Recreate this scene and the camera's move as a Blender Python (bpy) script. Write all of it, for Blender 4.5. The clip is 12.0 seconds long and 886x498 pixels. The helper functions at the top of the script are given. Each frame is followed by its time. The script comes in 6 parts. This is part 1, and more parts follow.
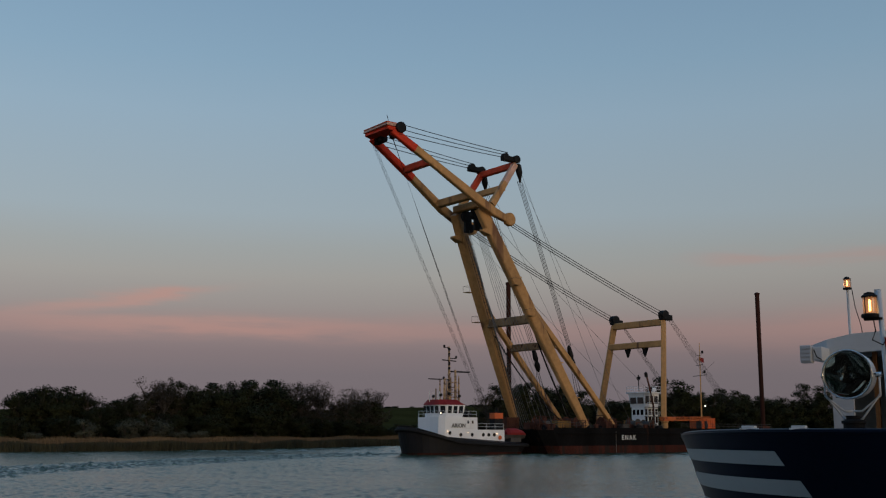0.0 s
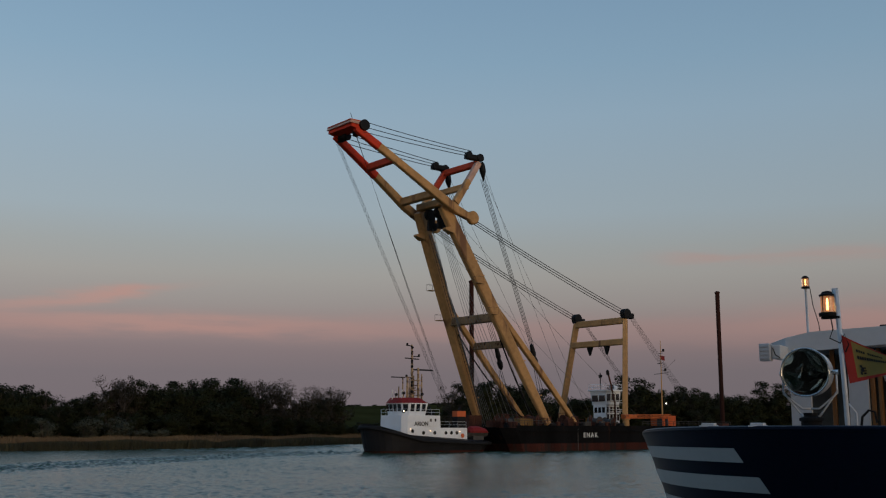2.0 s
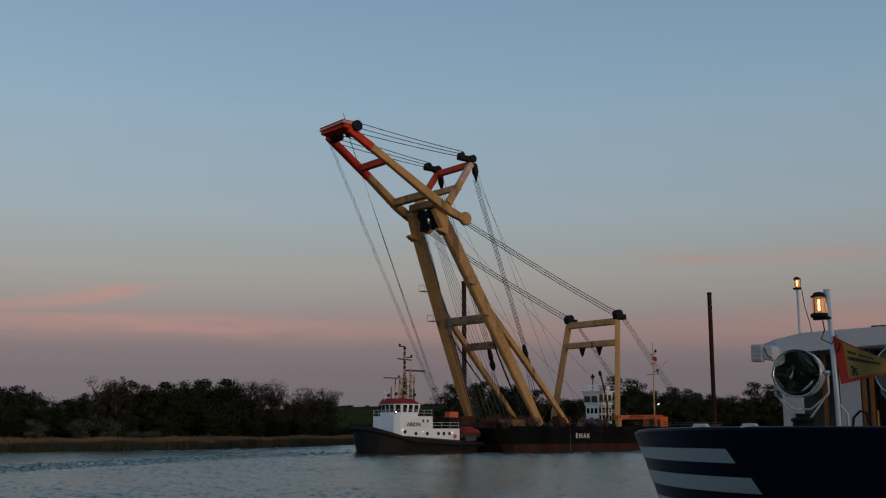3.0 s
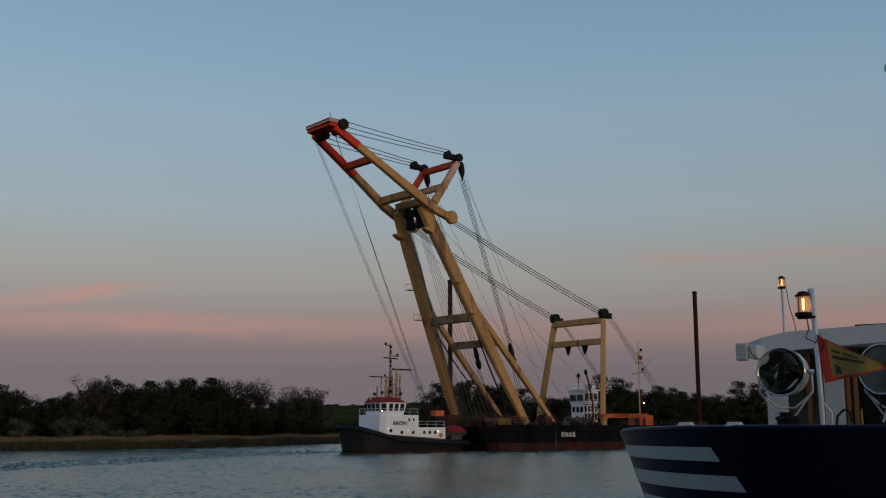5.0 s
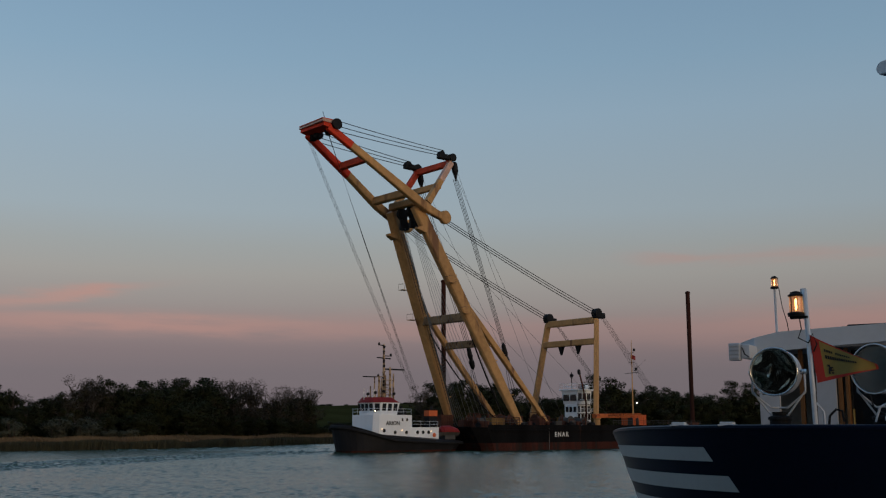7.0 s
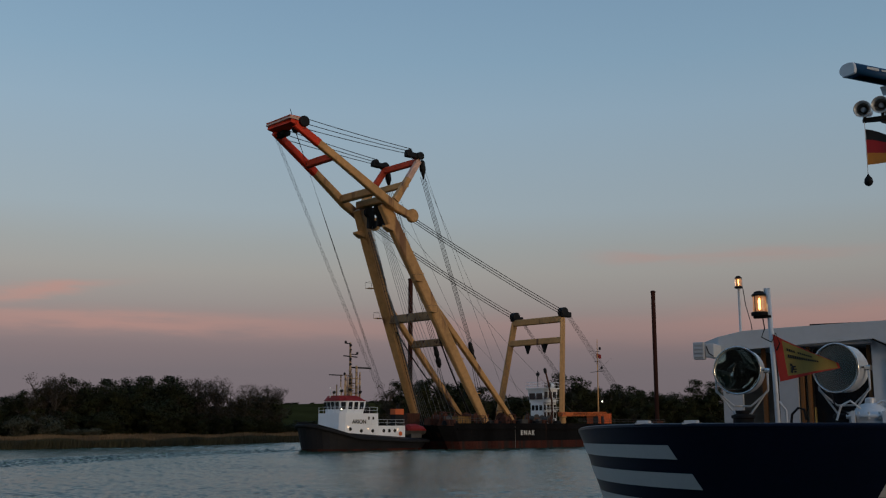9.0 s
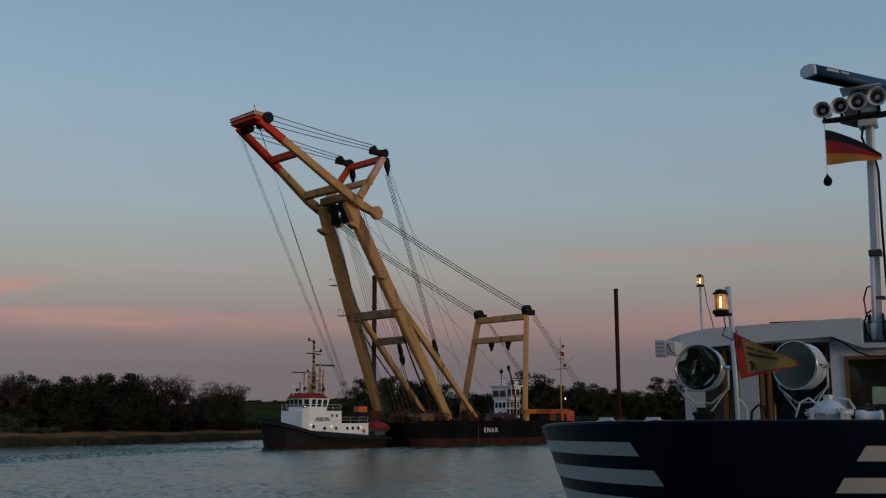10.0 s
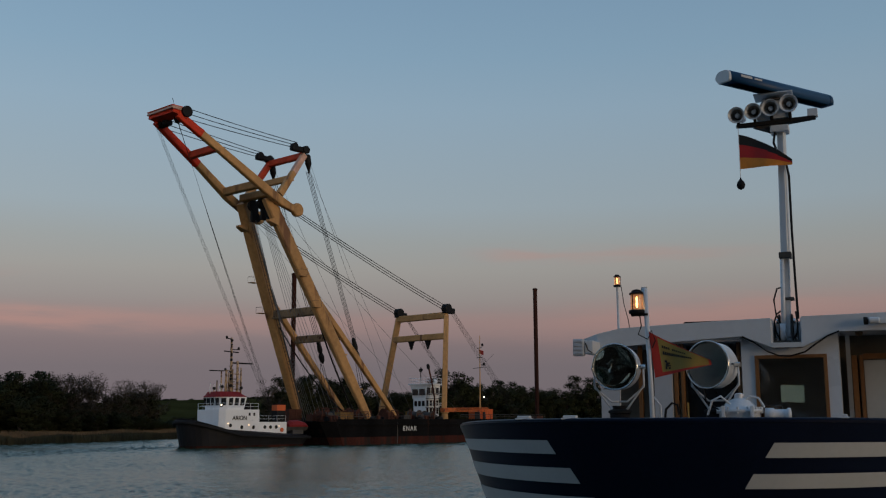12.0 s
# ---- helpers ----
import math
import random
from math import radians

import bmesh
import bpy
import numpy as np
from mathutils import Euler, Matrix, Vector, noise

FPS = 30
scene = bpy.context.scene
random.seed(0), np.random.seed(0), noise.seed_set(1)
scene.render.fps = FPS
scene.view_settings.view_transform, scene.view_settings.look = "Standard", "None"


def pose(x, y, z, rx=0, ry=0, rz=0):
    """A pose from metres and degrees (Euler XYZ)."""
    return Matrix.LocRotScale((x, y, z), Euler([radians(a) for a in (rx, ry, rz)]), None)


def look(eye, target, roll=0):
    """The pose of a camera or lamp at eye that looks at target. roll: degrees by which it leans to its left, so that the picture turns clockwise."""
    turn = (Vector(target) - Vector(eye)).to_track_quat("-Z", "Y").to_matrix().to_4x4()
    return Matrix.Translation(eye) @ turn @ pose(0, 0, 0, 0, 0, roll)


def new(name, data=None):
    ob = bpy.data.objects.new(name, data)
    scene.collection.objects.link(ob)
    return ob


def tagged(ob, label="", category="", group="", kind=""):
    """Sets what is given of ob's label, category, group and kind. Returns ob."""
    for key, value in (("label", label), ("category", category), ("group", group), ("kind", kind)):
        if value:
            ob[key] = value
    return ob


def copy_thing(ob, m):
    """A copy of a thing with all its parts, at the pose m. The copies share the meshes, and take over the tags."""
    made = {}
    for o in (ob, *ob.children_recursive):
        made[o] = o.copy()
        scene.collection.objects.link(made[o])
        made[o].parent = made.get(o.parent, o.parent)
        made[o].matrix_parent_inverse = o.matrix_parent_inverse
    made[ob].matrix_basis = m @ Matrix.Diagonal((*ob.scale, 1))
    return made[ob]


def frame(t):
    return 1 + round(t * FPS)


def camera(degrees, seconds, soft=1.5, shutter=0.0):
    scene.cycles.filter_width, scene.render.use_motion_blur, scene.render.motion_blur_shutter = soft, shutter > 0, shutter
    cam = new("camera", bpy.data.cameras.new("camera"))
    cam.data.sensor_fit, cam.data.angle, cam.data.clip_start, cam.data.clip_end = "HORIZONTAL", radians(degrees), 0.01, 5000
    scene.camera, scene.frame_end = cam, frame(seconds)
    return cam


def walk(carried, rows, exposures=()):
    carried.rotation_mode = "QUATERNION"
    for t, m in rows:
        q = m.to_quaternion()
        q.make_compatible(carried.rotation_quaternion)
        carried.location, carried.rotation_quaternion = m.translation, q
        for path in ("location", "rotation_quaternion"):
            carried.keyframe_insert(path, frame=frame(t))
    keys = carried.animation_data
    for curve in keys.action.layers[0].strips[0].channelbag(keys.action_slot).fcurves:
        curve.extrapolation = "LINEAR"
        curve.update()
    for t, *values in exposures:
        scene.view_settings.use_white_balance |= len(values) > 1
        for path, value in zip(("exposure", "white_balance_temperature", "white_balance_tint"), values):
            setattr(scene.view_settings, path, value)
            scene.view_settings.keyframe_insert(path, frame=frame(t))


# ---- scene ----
# The tripod camera stands on the quay and only turns.
cam = camera(46.0, 12.0, soft=1.2)
EYE = 3.3
ROWS = [
    (0.0, 3.475, 9.821, -0.225),
    (0.5, 3.015, 9.810, -0.185),
    (1.0, 2.517, 9.767, -0.131),
    (1.5, 1.902, 9.706, -0.118),
    (2.0, 1.457, 9.725, -0.077),
    (2.5, 1.239, 9.756, -0.096),
    (3.0, 1.049, 9.767, -0.055),
    (5.0, 0.285, 9.700, -0.018),
    (5.5, 0.042, 9.698, 0.005),
    (6.0, 0.000, 9.701, 0.000),
    (6.5, -0.037, 9.698, 0.006),
    (7.0, -0.075, 9.698, 0.014),
    (9.0, -1.899, 9.613, 0.032),
    (9.5, -2.700, 9.564, 0.058),
    (10.0, -3.873, 9.470, 0.116),
    (10.5, -4.895, 9.423, 0.132),
    (11.0, -5.939, 9.382, 0.146),
    (11.5, -6.936, 9.391, 0.152),
    (12.0, -8.255, 9.373, 0.244),
]
walk(cam, [(t, pose(0, 0, EYE, 90 + pitch, roll, yaw)) for t, yaw, pitch, roll in ROWS])

# ---- light: dusk sky opposite the sunset ----
world = bpy.data.worlds.new("dusk_sky")
scene.world = world
world.use_nodes = True
wn, wl = world.node_tree.nodes, world.node_tree.links
wn.clear()


def wnode(kind, **kw):
    n = wn.new(kind)
    for k, v in kw.items():
        n.inputs[k].default_value = v
    return n


def lin(r, g, b, a=1.0):
    """8-bit display colour to scene linear."""
    return tuple((c / 255 / 12.92 if c / 255 <= 0.04045 else ((c / 255 + 0.055) / 1.055) ** 2.4) for c in (r, g, b)) + (a,)


def ramp_of(tree, stops, mode="LINEAR"):
    r = tree.nodes.new("ShaderNodeValToRGB")
    r.color_ramp.interpolation = mode
    el = r.color_ramp.elements
    while len(el) < len(stops):
        el.new(0.5)
    for e, (p, c) in zip(el, sorted(stops)):
        e.position, e.color = p, c
    return r


def sin_el(deg):
    return math.sin(radians(deg))


tc = wnode("ShaderNodeTexCoord")
sep = wnode("ShaderNodeSeparateXYZ")
wl.new(tc.outputs["Generated"], sep.inputs[0])
SKY = [(0.0, (113, 104, 109)), (2.9, (118, 109, 113)), (4.1, (128, 115, 117)), (5.4, (142, 127, 126)), (6.6, (149, 142, 139)), (8.2, (156, 154, 150)), (9.7, (154, 159, 159)),
       (11.6, (152, 166, 174)), (16.9, (142, 166, 184)), (19.8, (132, 161, 183)), (23.1, (124, 154, 179)), (40, (112, 146, 180)), (90, (100, 136, 176))]
base = ramp_of(world.node_tree, [(sin_el(p), lin(*c)) for p, c in SKY])
wl.new(sep.outputs["Z"], base.inputs[0])


def wmath(op, a, b=None, c=None):
    n = wn.new("ShaderNodeMath")
    n.operation = op
    for i, val in enumerate((a, b, c)):
        if isinstance(val, (int, float)):
            n.inputs[i].default_value = val
        elif val is not None:
            wl.new(val, n.inputs[i])
    return n.outputs[0]


# bearing from straight ahead and height over the horizon, in degrees
az = wmath("MULTIPLY", wmath("ARCTAN2", sep.outputs["X"], sep.outputs["Y"]), 57.296)
el = wmath("MULTIPLY", wmath("ARCSINE", sep.outputs["Z"]), 57.296)
stretch = wnode("ShaderNodeMapping")
stretch.inputs["Scale"].default_value = (4.0, 4.0, 30.0)
wl.new(tc.outputs["Generated"], stretch.inputs[0])
streak = wnode("ShaderNodeTexNoise", Scale=2.2, Detail=5.0, Roughness=0.6)
wl.new(stretch.outputs[0], streak.inputs["Vector"])
ragged_el = wmath("MULTIPLY_ADD", streak.outputs[0], 1.5, wmath("SUBTRACT", el, 0.75))
# rose cloud wisps: bearing, height, half length, half thickness, rise per degree, strength
cover = 0.0
for a0, e0, la, te, rise, amount in ((-21.5, 6.6, 5.0, 0.32, 0.13, 0.60), (-18.4, 7.05, 2.0, 0.30, 0.08, 0.40), (-15.0, 5.4, 8.0, 0.38, -0.02, 0.45), (-24.0, 5.4, 8.0, 0.6, 0.0, 0.35), (-4.0, 5.3, 13.0, 0.7, -0.01, 0.32),
                                    (12.6, 9.0, 2.6, 0.35, -0.03, 0.34), (19.0, 8.9, 6.0, 0.4, 0.0, 0.35), (24.0, 5.6, 14.0, 1.0, 0.03, 0.55)):
    da = wmath("DIVIDE", wmath("SUBTRACT", az, a0), la)
    de = wmath("DIVIDE", wmath("SUBTRACT", ragged_el, wmath("MULTIPLY_ADD", wmath("SUBTRACT", az, a0), rise, e0)), te)
    d2 = wmath("ADD", wmath("MULTIPLY", da, da), wmath("MULTIPLY", de, de))
    one = wmath("MULTIPLY", wmath("POWER", 2.718, wmath("MULTIPLY", d2, -1.2)), amount)
    cover = wmath("ADD", one, cover)
cover = wmath("MINIMUM", wmath("MULTIPLY", cover, 0.88), 0.85)
tint = wnode("ShaderNodeMix")
tint.data_type = "RGBA"
wl.new(cover, tint.inputs[0])
wl.new(base.outputs[0], tint.inputs[6])
tint.inputs[7].default_value = lin(182, 139, 129)
# the sky pales a little towards the west, behind the camera and to its left
glow_low = ramp_of(world.node_tree, [(0.0, (1, 1, 1, 1)), (0.30, (0.25, 0.25, 0.25, 1)), (0.75, (0, 0, 0, 1))], "EASE")
wl.new(sep.outputs["Z"], glow_low.inputs[0])
west = wnode("ShaderNodeMapRange")
west.inputs["From Min"].default_value, west.inputs["From Max"].default_value = 0.15, -0.95
wl.new(sep.outputs["Y"], west.inputs["Value"])
sky_mix = wnode("ShaderNodeMix")
sky_mix.data_type = "RGBA"
wl.new(wmath("MULTIPLY", glow_low.outputs[0], west.outputs[0]), sky_mix.inputs[0])
wl.new(tint.outputs[2], sky_mix.inputs[6])
sky_mix.inputs[7].default_value = (0.8, 0.58, 0.42, 1)
fall = wnode("ShaderNodeMapRange")
fall.inputs["From Min"].default_value, fall.inputs["From Max"].default_value = -0.45, 0.6
fall.inputs["To Min"].default_value, fall.inputs["To Max"].default_value = 1.075, 0.88
wl.new(sep.outputs["X"], fall.inputs["Value"])
bg = wnode("ShaderNodeBackground")
wl.new(fall.outputs[0], bg.inputs["Strength"])
wl.new(sky_mix.outputs[2], bg.inputs["Color"])
wo = wnode("ShaderNodeOutputWorld")
wl.new(bg.outputs[0], wo.inputs[0])

sun = new("sun", bpy.data.lights.new("sun", "SUN"))
sun.data.energy, sun.data.angle, sun.data.color = 0.75, radians(14), (1.0, 0.75, 0.50)
sun.matrix_world = look((110, -65, 18), (0, 60, 0))


# ---- materials ----
def material(name, color, rough=0.6, metal=0.0, vary=0.25, scale=0.6, fine=9.0, bump=0.0, wear=None, wear_at=0.62, streaks=False, coat=0.0, spec=0.5):
    """Painted or natural surface: two scales of variation, optional wear colour in patches or in runs down the sides."""
    m = bpy.data.materials.new(name)
    m.use_nodes = True
    t = m.node_tree
    b = t.nodes["Principled BSDF"]
    b.inputs["Metallic"].default_value = metal
    b.inputs["Coat Weight"].default_value = coat
    b.inputs["Specular IOR Level"].default_value = spec
    co = t.nodes.new("ShaderNodeTexCoord")
    mp = t.nodes.new("ShaderNodeMapping")
    t.links.new(co.outputs["Object"], mp.inputs[0])
    if streaks:
        mp.inputs["Scale"].default_value = (1, 1, 0.12)
    big = t.nodes.new("ShaderNodeTexNoise")
    big.inputs["Scale"].default_value, big.inputs["Detail"].default_value = scale, 5
    small = t.nodes.new("ShaderNodeTexNoise")
    small.inputs["Scale"].default_value, small.inputs["Detail"].default_value = fine, 3
    t.links.new(mp.outputs[0], big.inputs["Vector"])
    t.links.new(co.outputs["Object"], small.inputs["Vector"])
    add = t.nodes.new("ShaderNodeMath")
    add.operation = "MULTIPLY_ADD"
    t.links.new(small.outputs[0], add.inputs[0])
    add.inputs[1].default_value = 0.4
    t.links.new(big.outputs[0], add.inputs[2])
    lo = tuple(c * (1 - vary) for c in color) + (1,)
    hi = tuple(min(1, c * (1 + vary)) for c in color) + (1,)
    stops = [(0.45, lo), (0.95, hi)]
    r = ramp_of(t, stops)
    t.links.new(add.outputs[0], r.inputs[0])
    last = r.outputs[0]
    if wear:
        w = t.nodes.new("ShaderNodeTexNoise")
        w.inputs["Scale"].default_value, w.inputs["Detail"].default_value = scale * 2.3, 8
        t.links.new(mp.outputs[0], w.inputs["Vector"])
        wr = ramp_of(t, [(wear_at, (0, 0, 0, 1)), (wear_at + 0.08, (1, 1, 1, 1))])
        t.links.new(w.outputs[0], wr.inputs[0])
        mx = t.nodes.new("ShaderNodeMix")
        mx.data_type = "RGBA"
        t.links.new(wr.outputs[0], mx.inputs[0])
        t.links.new(last, mx.inputs[6])
        mx.inputs[7].default_value = (*wear, 1)
        last = mx.outputs[2]
    t.links.new(last, b.inputs["Base Color"])
    rr = t.nodes.new("ShaderNodeMapRange")
    rr.inputs["To Min"].default_value, rr.inputs["To Max"].default_value = max(0.02, rough - 0.12), min(1, rough + 0.12)
    t.links.new(big.outputs[0], rr.inputs["Value"])
    t.links.new(rr.outputs[0], b.inputs["Roughness"])
    if bump:
        bp = t.nodes.new("ShaderNodeBump")
        bp.inputs["Strength"].default_value, bp.inputs["Distance"].default_value = bump, 0.03
        t.links.new(add.outputs[0], bp.inputs["Height"])
        t.links.new(bp.outputs[0], b.inputs["Normal"])
    return m


def lit_material(name, color, strength):
    m = bpy.data.materials.new(name)
    m.use_nodes = True
    b = m.node_tree.nodes["Principled BSDF"]
    b.inputs["Base Color"].default_value = (*color, 1)
    b.inputs["Emission Color"].default_value = (*color, 1)
    b.inputs["Emission Strength"].default_value = strength
    return m


def glass_material(name, color, rough, alpha):
    m = bpy.data.materials.new(name)
    m.use_nodes = True
    b = m.node_tree.nodes["Principled BSDF"]
    b.inputs["Base Color"].default_value = (*color, 1)
    b.inputs["Roughness"].default_value = rough
    b.inputs["Transmission Weight"].default_value = alpha
    b.inputs["IOR"].default_value = 1.45
    return m


CREAM = material("cream_crane_paint", (0.44, 0.245, 0.098), 0.65, spec=0.2, vary=0.36, scale=0.25, fine=2.0, wear=(0.17, 0.085, 0.045), wear_at=0.60, streaks=True)
RED = material("red_crane_paint", (0.58, 0.040, 0.013), 0.6, spec=0.18, vary=0.25, scale=0.4, fine=3, wear=(0.25, 0.05, 0.03), wear_at=0.66)
# rusty beam brown; its darkness also imitates the weaker light between the legs
GRIME_SHADE = material("grimy_shaded_beam_paint", (0.24, 0.165, 0.095), 0.75, spec=0.2, vary=0.4, scale=0.7, wear=(0.09, 0.045, 0.03), wear_at=0.55)
PALE_RED = material("bleached_red_paint", (0.56, 0.070, 0.030), 0.65, spec=0.18, vary=0.25, scale=0.4, fine=3)
GREASE = material("black_greased_steel", (0.009, 0.009, 0.010), 0.6, spec=0.15, vary=0.4, scale=1.0)
ROPE = material("steel_wire_rope", (0.022, 0.023, 0.026), 0.7, 0.0, spec=0.2, vary=0.3, scale=2.0)
PALE_ROPE = material("slack_wire_rope", (0.10, 0.11, 0.12), 0.6, vary=0.3, scale=2.0)
HULL_BLACK = material("black_hull_paint", (0.007, 0.007, 0.0075), 0.8, vary=0.5, scale=0.35, fine=3, spec=0.03, wear=(0.026, 0.014, 0.011), wear_at=0.62, streaks=True)
TUG_BLACK = material("scuffed_black_tug_paint", (0.011, 0.0115, 0.014), 0.55, vary=0.4, scale=0.5, fine=4, spec=0.18, wear=(0.022, 0.022, 0.024), wear_at=0.68, streaks=True)
HULL_RUST = material("rusty_antifouling_paint", (0.048, 0.016, 0.012), 0.85, vary=0.6, spec=0.05, scale=0.4, fine=4, wear=(0.025, 0.018, 0.016), wear_at=0.50, streaks=True)
WHITE = material("white_ship_paint", (0.72, 0.74, 0.76), 0.4, vary=0.08, scale=0.5, fine=5, wear=(0.42, 0.34, 0.28), wear_at=0.72, streaks=True)
CLEAN_WHITE = material("glossy_white_paint", (0.57, 0.59, 0.61), 0.3, vary=0.05, scale=1.5, fine=12)
SPUD = material("rusty_brown_steel_pile", (0.038, 0.014, 0.010), 0.8, spec=0.1, vary=0.4, scale=0.5, streaks=True)
RUST = material("brown_rusted_steel", (0.075, 0.030, 0.020), 0.85, spec=0.2, vary=0.5, scale=0.8, fine=5)
ORANGE = material("orange_paint", (0.55, 0.10, 0.018), 0.5, vary=0.2, scale=0.7, wear=(0.3, 0.1, 0.04), wear_at=0.66)
YELLOW = material("yellow_machine_paint", (0.20, 0.11, 0.03), 0.6, spec=0.3, wear=(0.08, 0.04, 0.02), wear_at=0.55, vary=0.3, scale=0.9)
DARK_GLASS = material("dark_cabin_glass", (0.012, 0.014, 0.017), 0.08, vary=0.2, scale=0.8)
NAVY = material("navy_gloss_hull_paint", (0.004, 0.008, 0.024), 0.4, vary=0.25, scale=0.5, fine=20, spec=0.12)
STRIPE = material("pale_grey_stripe_paint", (0.47, 0.49, 0.50), 0.45, vary=0.08, scale=0.8, fine=14)
ROOF_RED = material("dark_red_roof_paint", (0.20, 0.018, 0.018), 0.6, spec=0.15, vary=0.2, scale=0.8)
DULL_ORANGE = material("weathered_orange_paint", (0.48, 0.115, 0.025), 0.6, vary=0.35, scale=0.8, wear=(0.10, 0.04, 0.03), wear_at=0.56, spec=0.3)
GREY = material("grey_deck_steel", (0.060, 0.058, 0.056), 0.75, spec=0.15, vary=0.4, scale=0.8, wear=(0.15, 0.07, 0.04), wear_at=0.62)
LETTER = material("white_lettering_paint", (0.70, 0.70, 0.68), 0.5, vary=0.08)
LETTER_DARK = material("black_lettering_paint", (0.03, 0.03, 0.03), 0.5, vary=0.1)
CHROME = material("polished_reflector", (0.50, 0.48, 0.42), 0.06, 1.0, vary=0.05, scale=3)
shine = CHROME.node_tree.nodes["Principled BSDF"].inputs["Roughness"]
CHROME.node_tree.links.remove(shine.links[0])
shine.default_value = 0.025
WOOD = material("varnished_brown_wood", (0.19, 0.085, 0.027), 0.35, vary=0.35, scale=3, fine=30, streaks=True)
BLACK_RUBBER = material("black_rubber", (0.012, 0.012, 0.013), 0.75, spec=0.15, vary=0.3, scale=4)
BRASS = material("dark_bronze_fitting", (0.09, 0.06, 0.035), 0.45, 0.6, vary=0.3, scale=6)
LAMP_WARM = lit_material("glowing_lamp_filament", (1.0, 0.62, 0.22), 9.0)
LAMP_WHITE = lit_material("lit_deck_lamp", (1.0, 0.86, 0.62), 9.0)
LAMP_DECK = lit_material("lit_warm_bulkhead_lamp", (1.0, 0.62, 0.35), 3.0)


# ---- building blocks ----
def part(name, bm, mat, parent=None, label="", smooth=False):
    """Link a bmesh as one mesh object, under a thing or a part."""
    me = bpy.data.meshes.new(name)
    bmesh.ops.recalc_face_normals(bm, faces=bm.faces)
    if smooth:
        for f in bm.faces:
            f.smooth = True
    bm.to_mesh(me)
    bm.free()
    for m in mat if isinstance(mat, (list, tuple)) else [mat]:
        me.materials.append(m)
    ob = new(name, me)
    if parent:
        ob.parent = parent
    if label:
        tagged(ob, label)
    return ob


def root(name, m, label, category, group="", kind=""):
    ob = new(name)
    ob.empty_display_size = 0.3
    ob.matrix_world = m
    return tagged(ob, label, category, group, kind)


def box(lo, hi, bevel=0.0, bm=None):
    bm = bm or bmesh.new()
    c = [(a + b) / 2 for a, b in zip(lo, hi)]
    s = [abs(b - a) for a, b in zip(lo, hi)]
    g = bmesh.ops.create_cube(bm, size=1, matrix=Matrix.Translation(c) @ Matrix.Diagonal((*s, 1)))
    if bevel:
        es = {e for v in g["verts"] for e in v.link_edges}
        bmesh.ops.bevel(bm, geom=list(es), offset=bevel, segments=2, affect="EDGES", profile=0.6)
    return bm


def frame_along(p, q, up=(0, 0, 1)):
    z = (Vector(q) - Vector(p)).normalized()
    x = Vector(up).cross(z)
    if x.length < 1e-4:
        x = Vector((1, 0, 0)).cross(z)
    x.normalize()
    return x, z.cross(x), z


def loft(rings, bm=None, caps=True, closed=True):
    """Skin a list of rings of equal length."""
    bm = bm or bmesh.new()
    vs = [[bm.verts.new(p) for p in r] for r in rings]
    n = len(vs[0])
    for a, b in zip(vs, vs[1:]):
        for i in range(n if closed else n - 1):
            j = (i + 1) % n
            bm.faces.new((a[i], a[j], b[j], b[i]))
    if caps and closed:
        bm.faces.new(vs[0][::-1])
        bm.faces.new(vs[-1])
    return bm


def girder(path, sizes, bm=None, chamfer=0.12):
    """Box girder with chamfered corners along a path; sizes are (width, height) at each point. Width lies level."""
    rings = []
    for i, p in enumerate(path):
        a, b = path[max(0, i - 1)], path[min(len(path) - 1, i + 1)]
        x, y, _ = frame_along(a, b)
        w, h = sizes[i]
        c = chamfer * min(w, h)
        pts = [(-w / 2 + c, -h / 2), (w / 2 - c, -h / 2), (w / 2, -h / 2 + c), (w / 2, h / 2 - c), (w / 2 - c, h / 2), (-w / 2 + c, h / 2), (-w / 2, h / 2 - c), (-w / 2, -h / 2 + c)]
        rings.append([Vector(p) + x * s + y * t for s, t in pts])
    return loft(rings, bm)


def tube(p, q, r, r2=None, seg=10, bm=None):
    x, y, z = frame_along(p, q)
    r2 = r if r2 is None else r2
    ring = lambda c, rad: [Vector(c) + (x * math.cos(k * math.tau / seg) + y * math.sin(k * math.tau / seg)) * rad for k in range(seg)]
    return loft([ring(p, r), ring(q, r2)], bm)


def pipe(path, r, seg=6, bm=None):
    rings = []
    for i, p in enumerate(path):
        x, y, _ = frame_along(path[max(0, i - 1)], path[min(len(path) - 1, i + 1)], (0.13, 0.2, 1))
        rings.append([Vector(p) + (x * math.cos(k * math.tau / seg) + y * math.sin(k * math.tau / seg)) * r for k in range(seg)])
    return loft(rings, bm)


def lathe(profile, origin, axis, seg=24, bm=None, caps=True):
    """Turned shape; profile holds (distance along the axis, radius)."""
    o = Vector(origin)
    x, y, z = frame_along(o, o + Vector(axis))
    rings = [[o + z * d + (x * math.cos(k * math.tau / seg) + y * math.sin(k * math.tau / seg)) * max(rad, 1e-4) for k in range(seg)] for d, rad in profile]
    return loft(rings, bm, caps)


def sag(p, q, drop, n=10):
    p, q = Vector(p), Vector(q)
    return [p.lerp(q, i / n) - Vector((0, 0, drop * 4 * (i / n) * (1 - i / n))) for i in range(n + 1)]


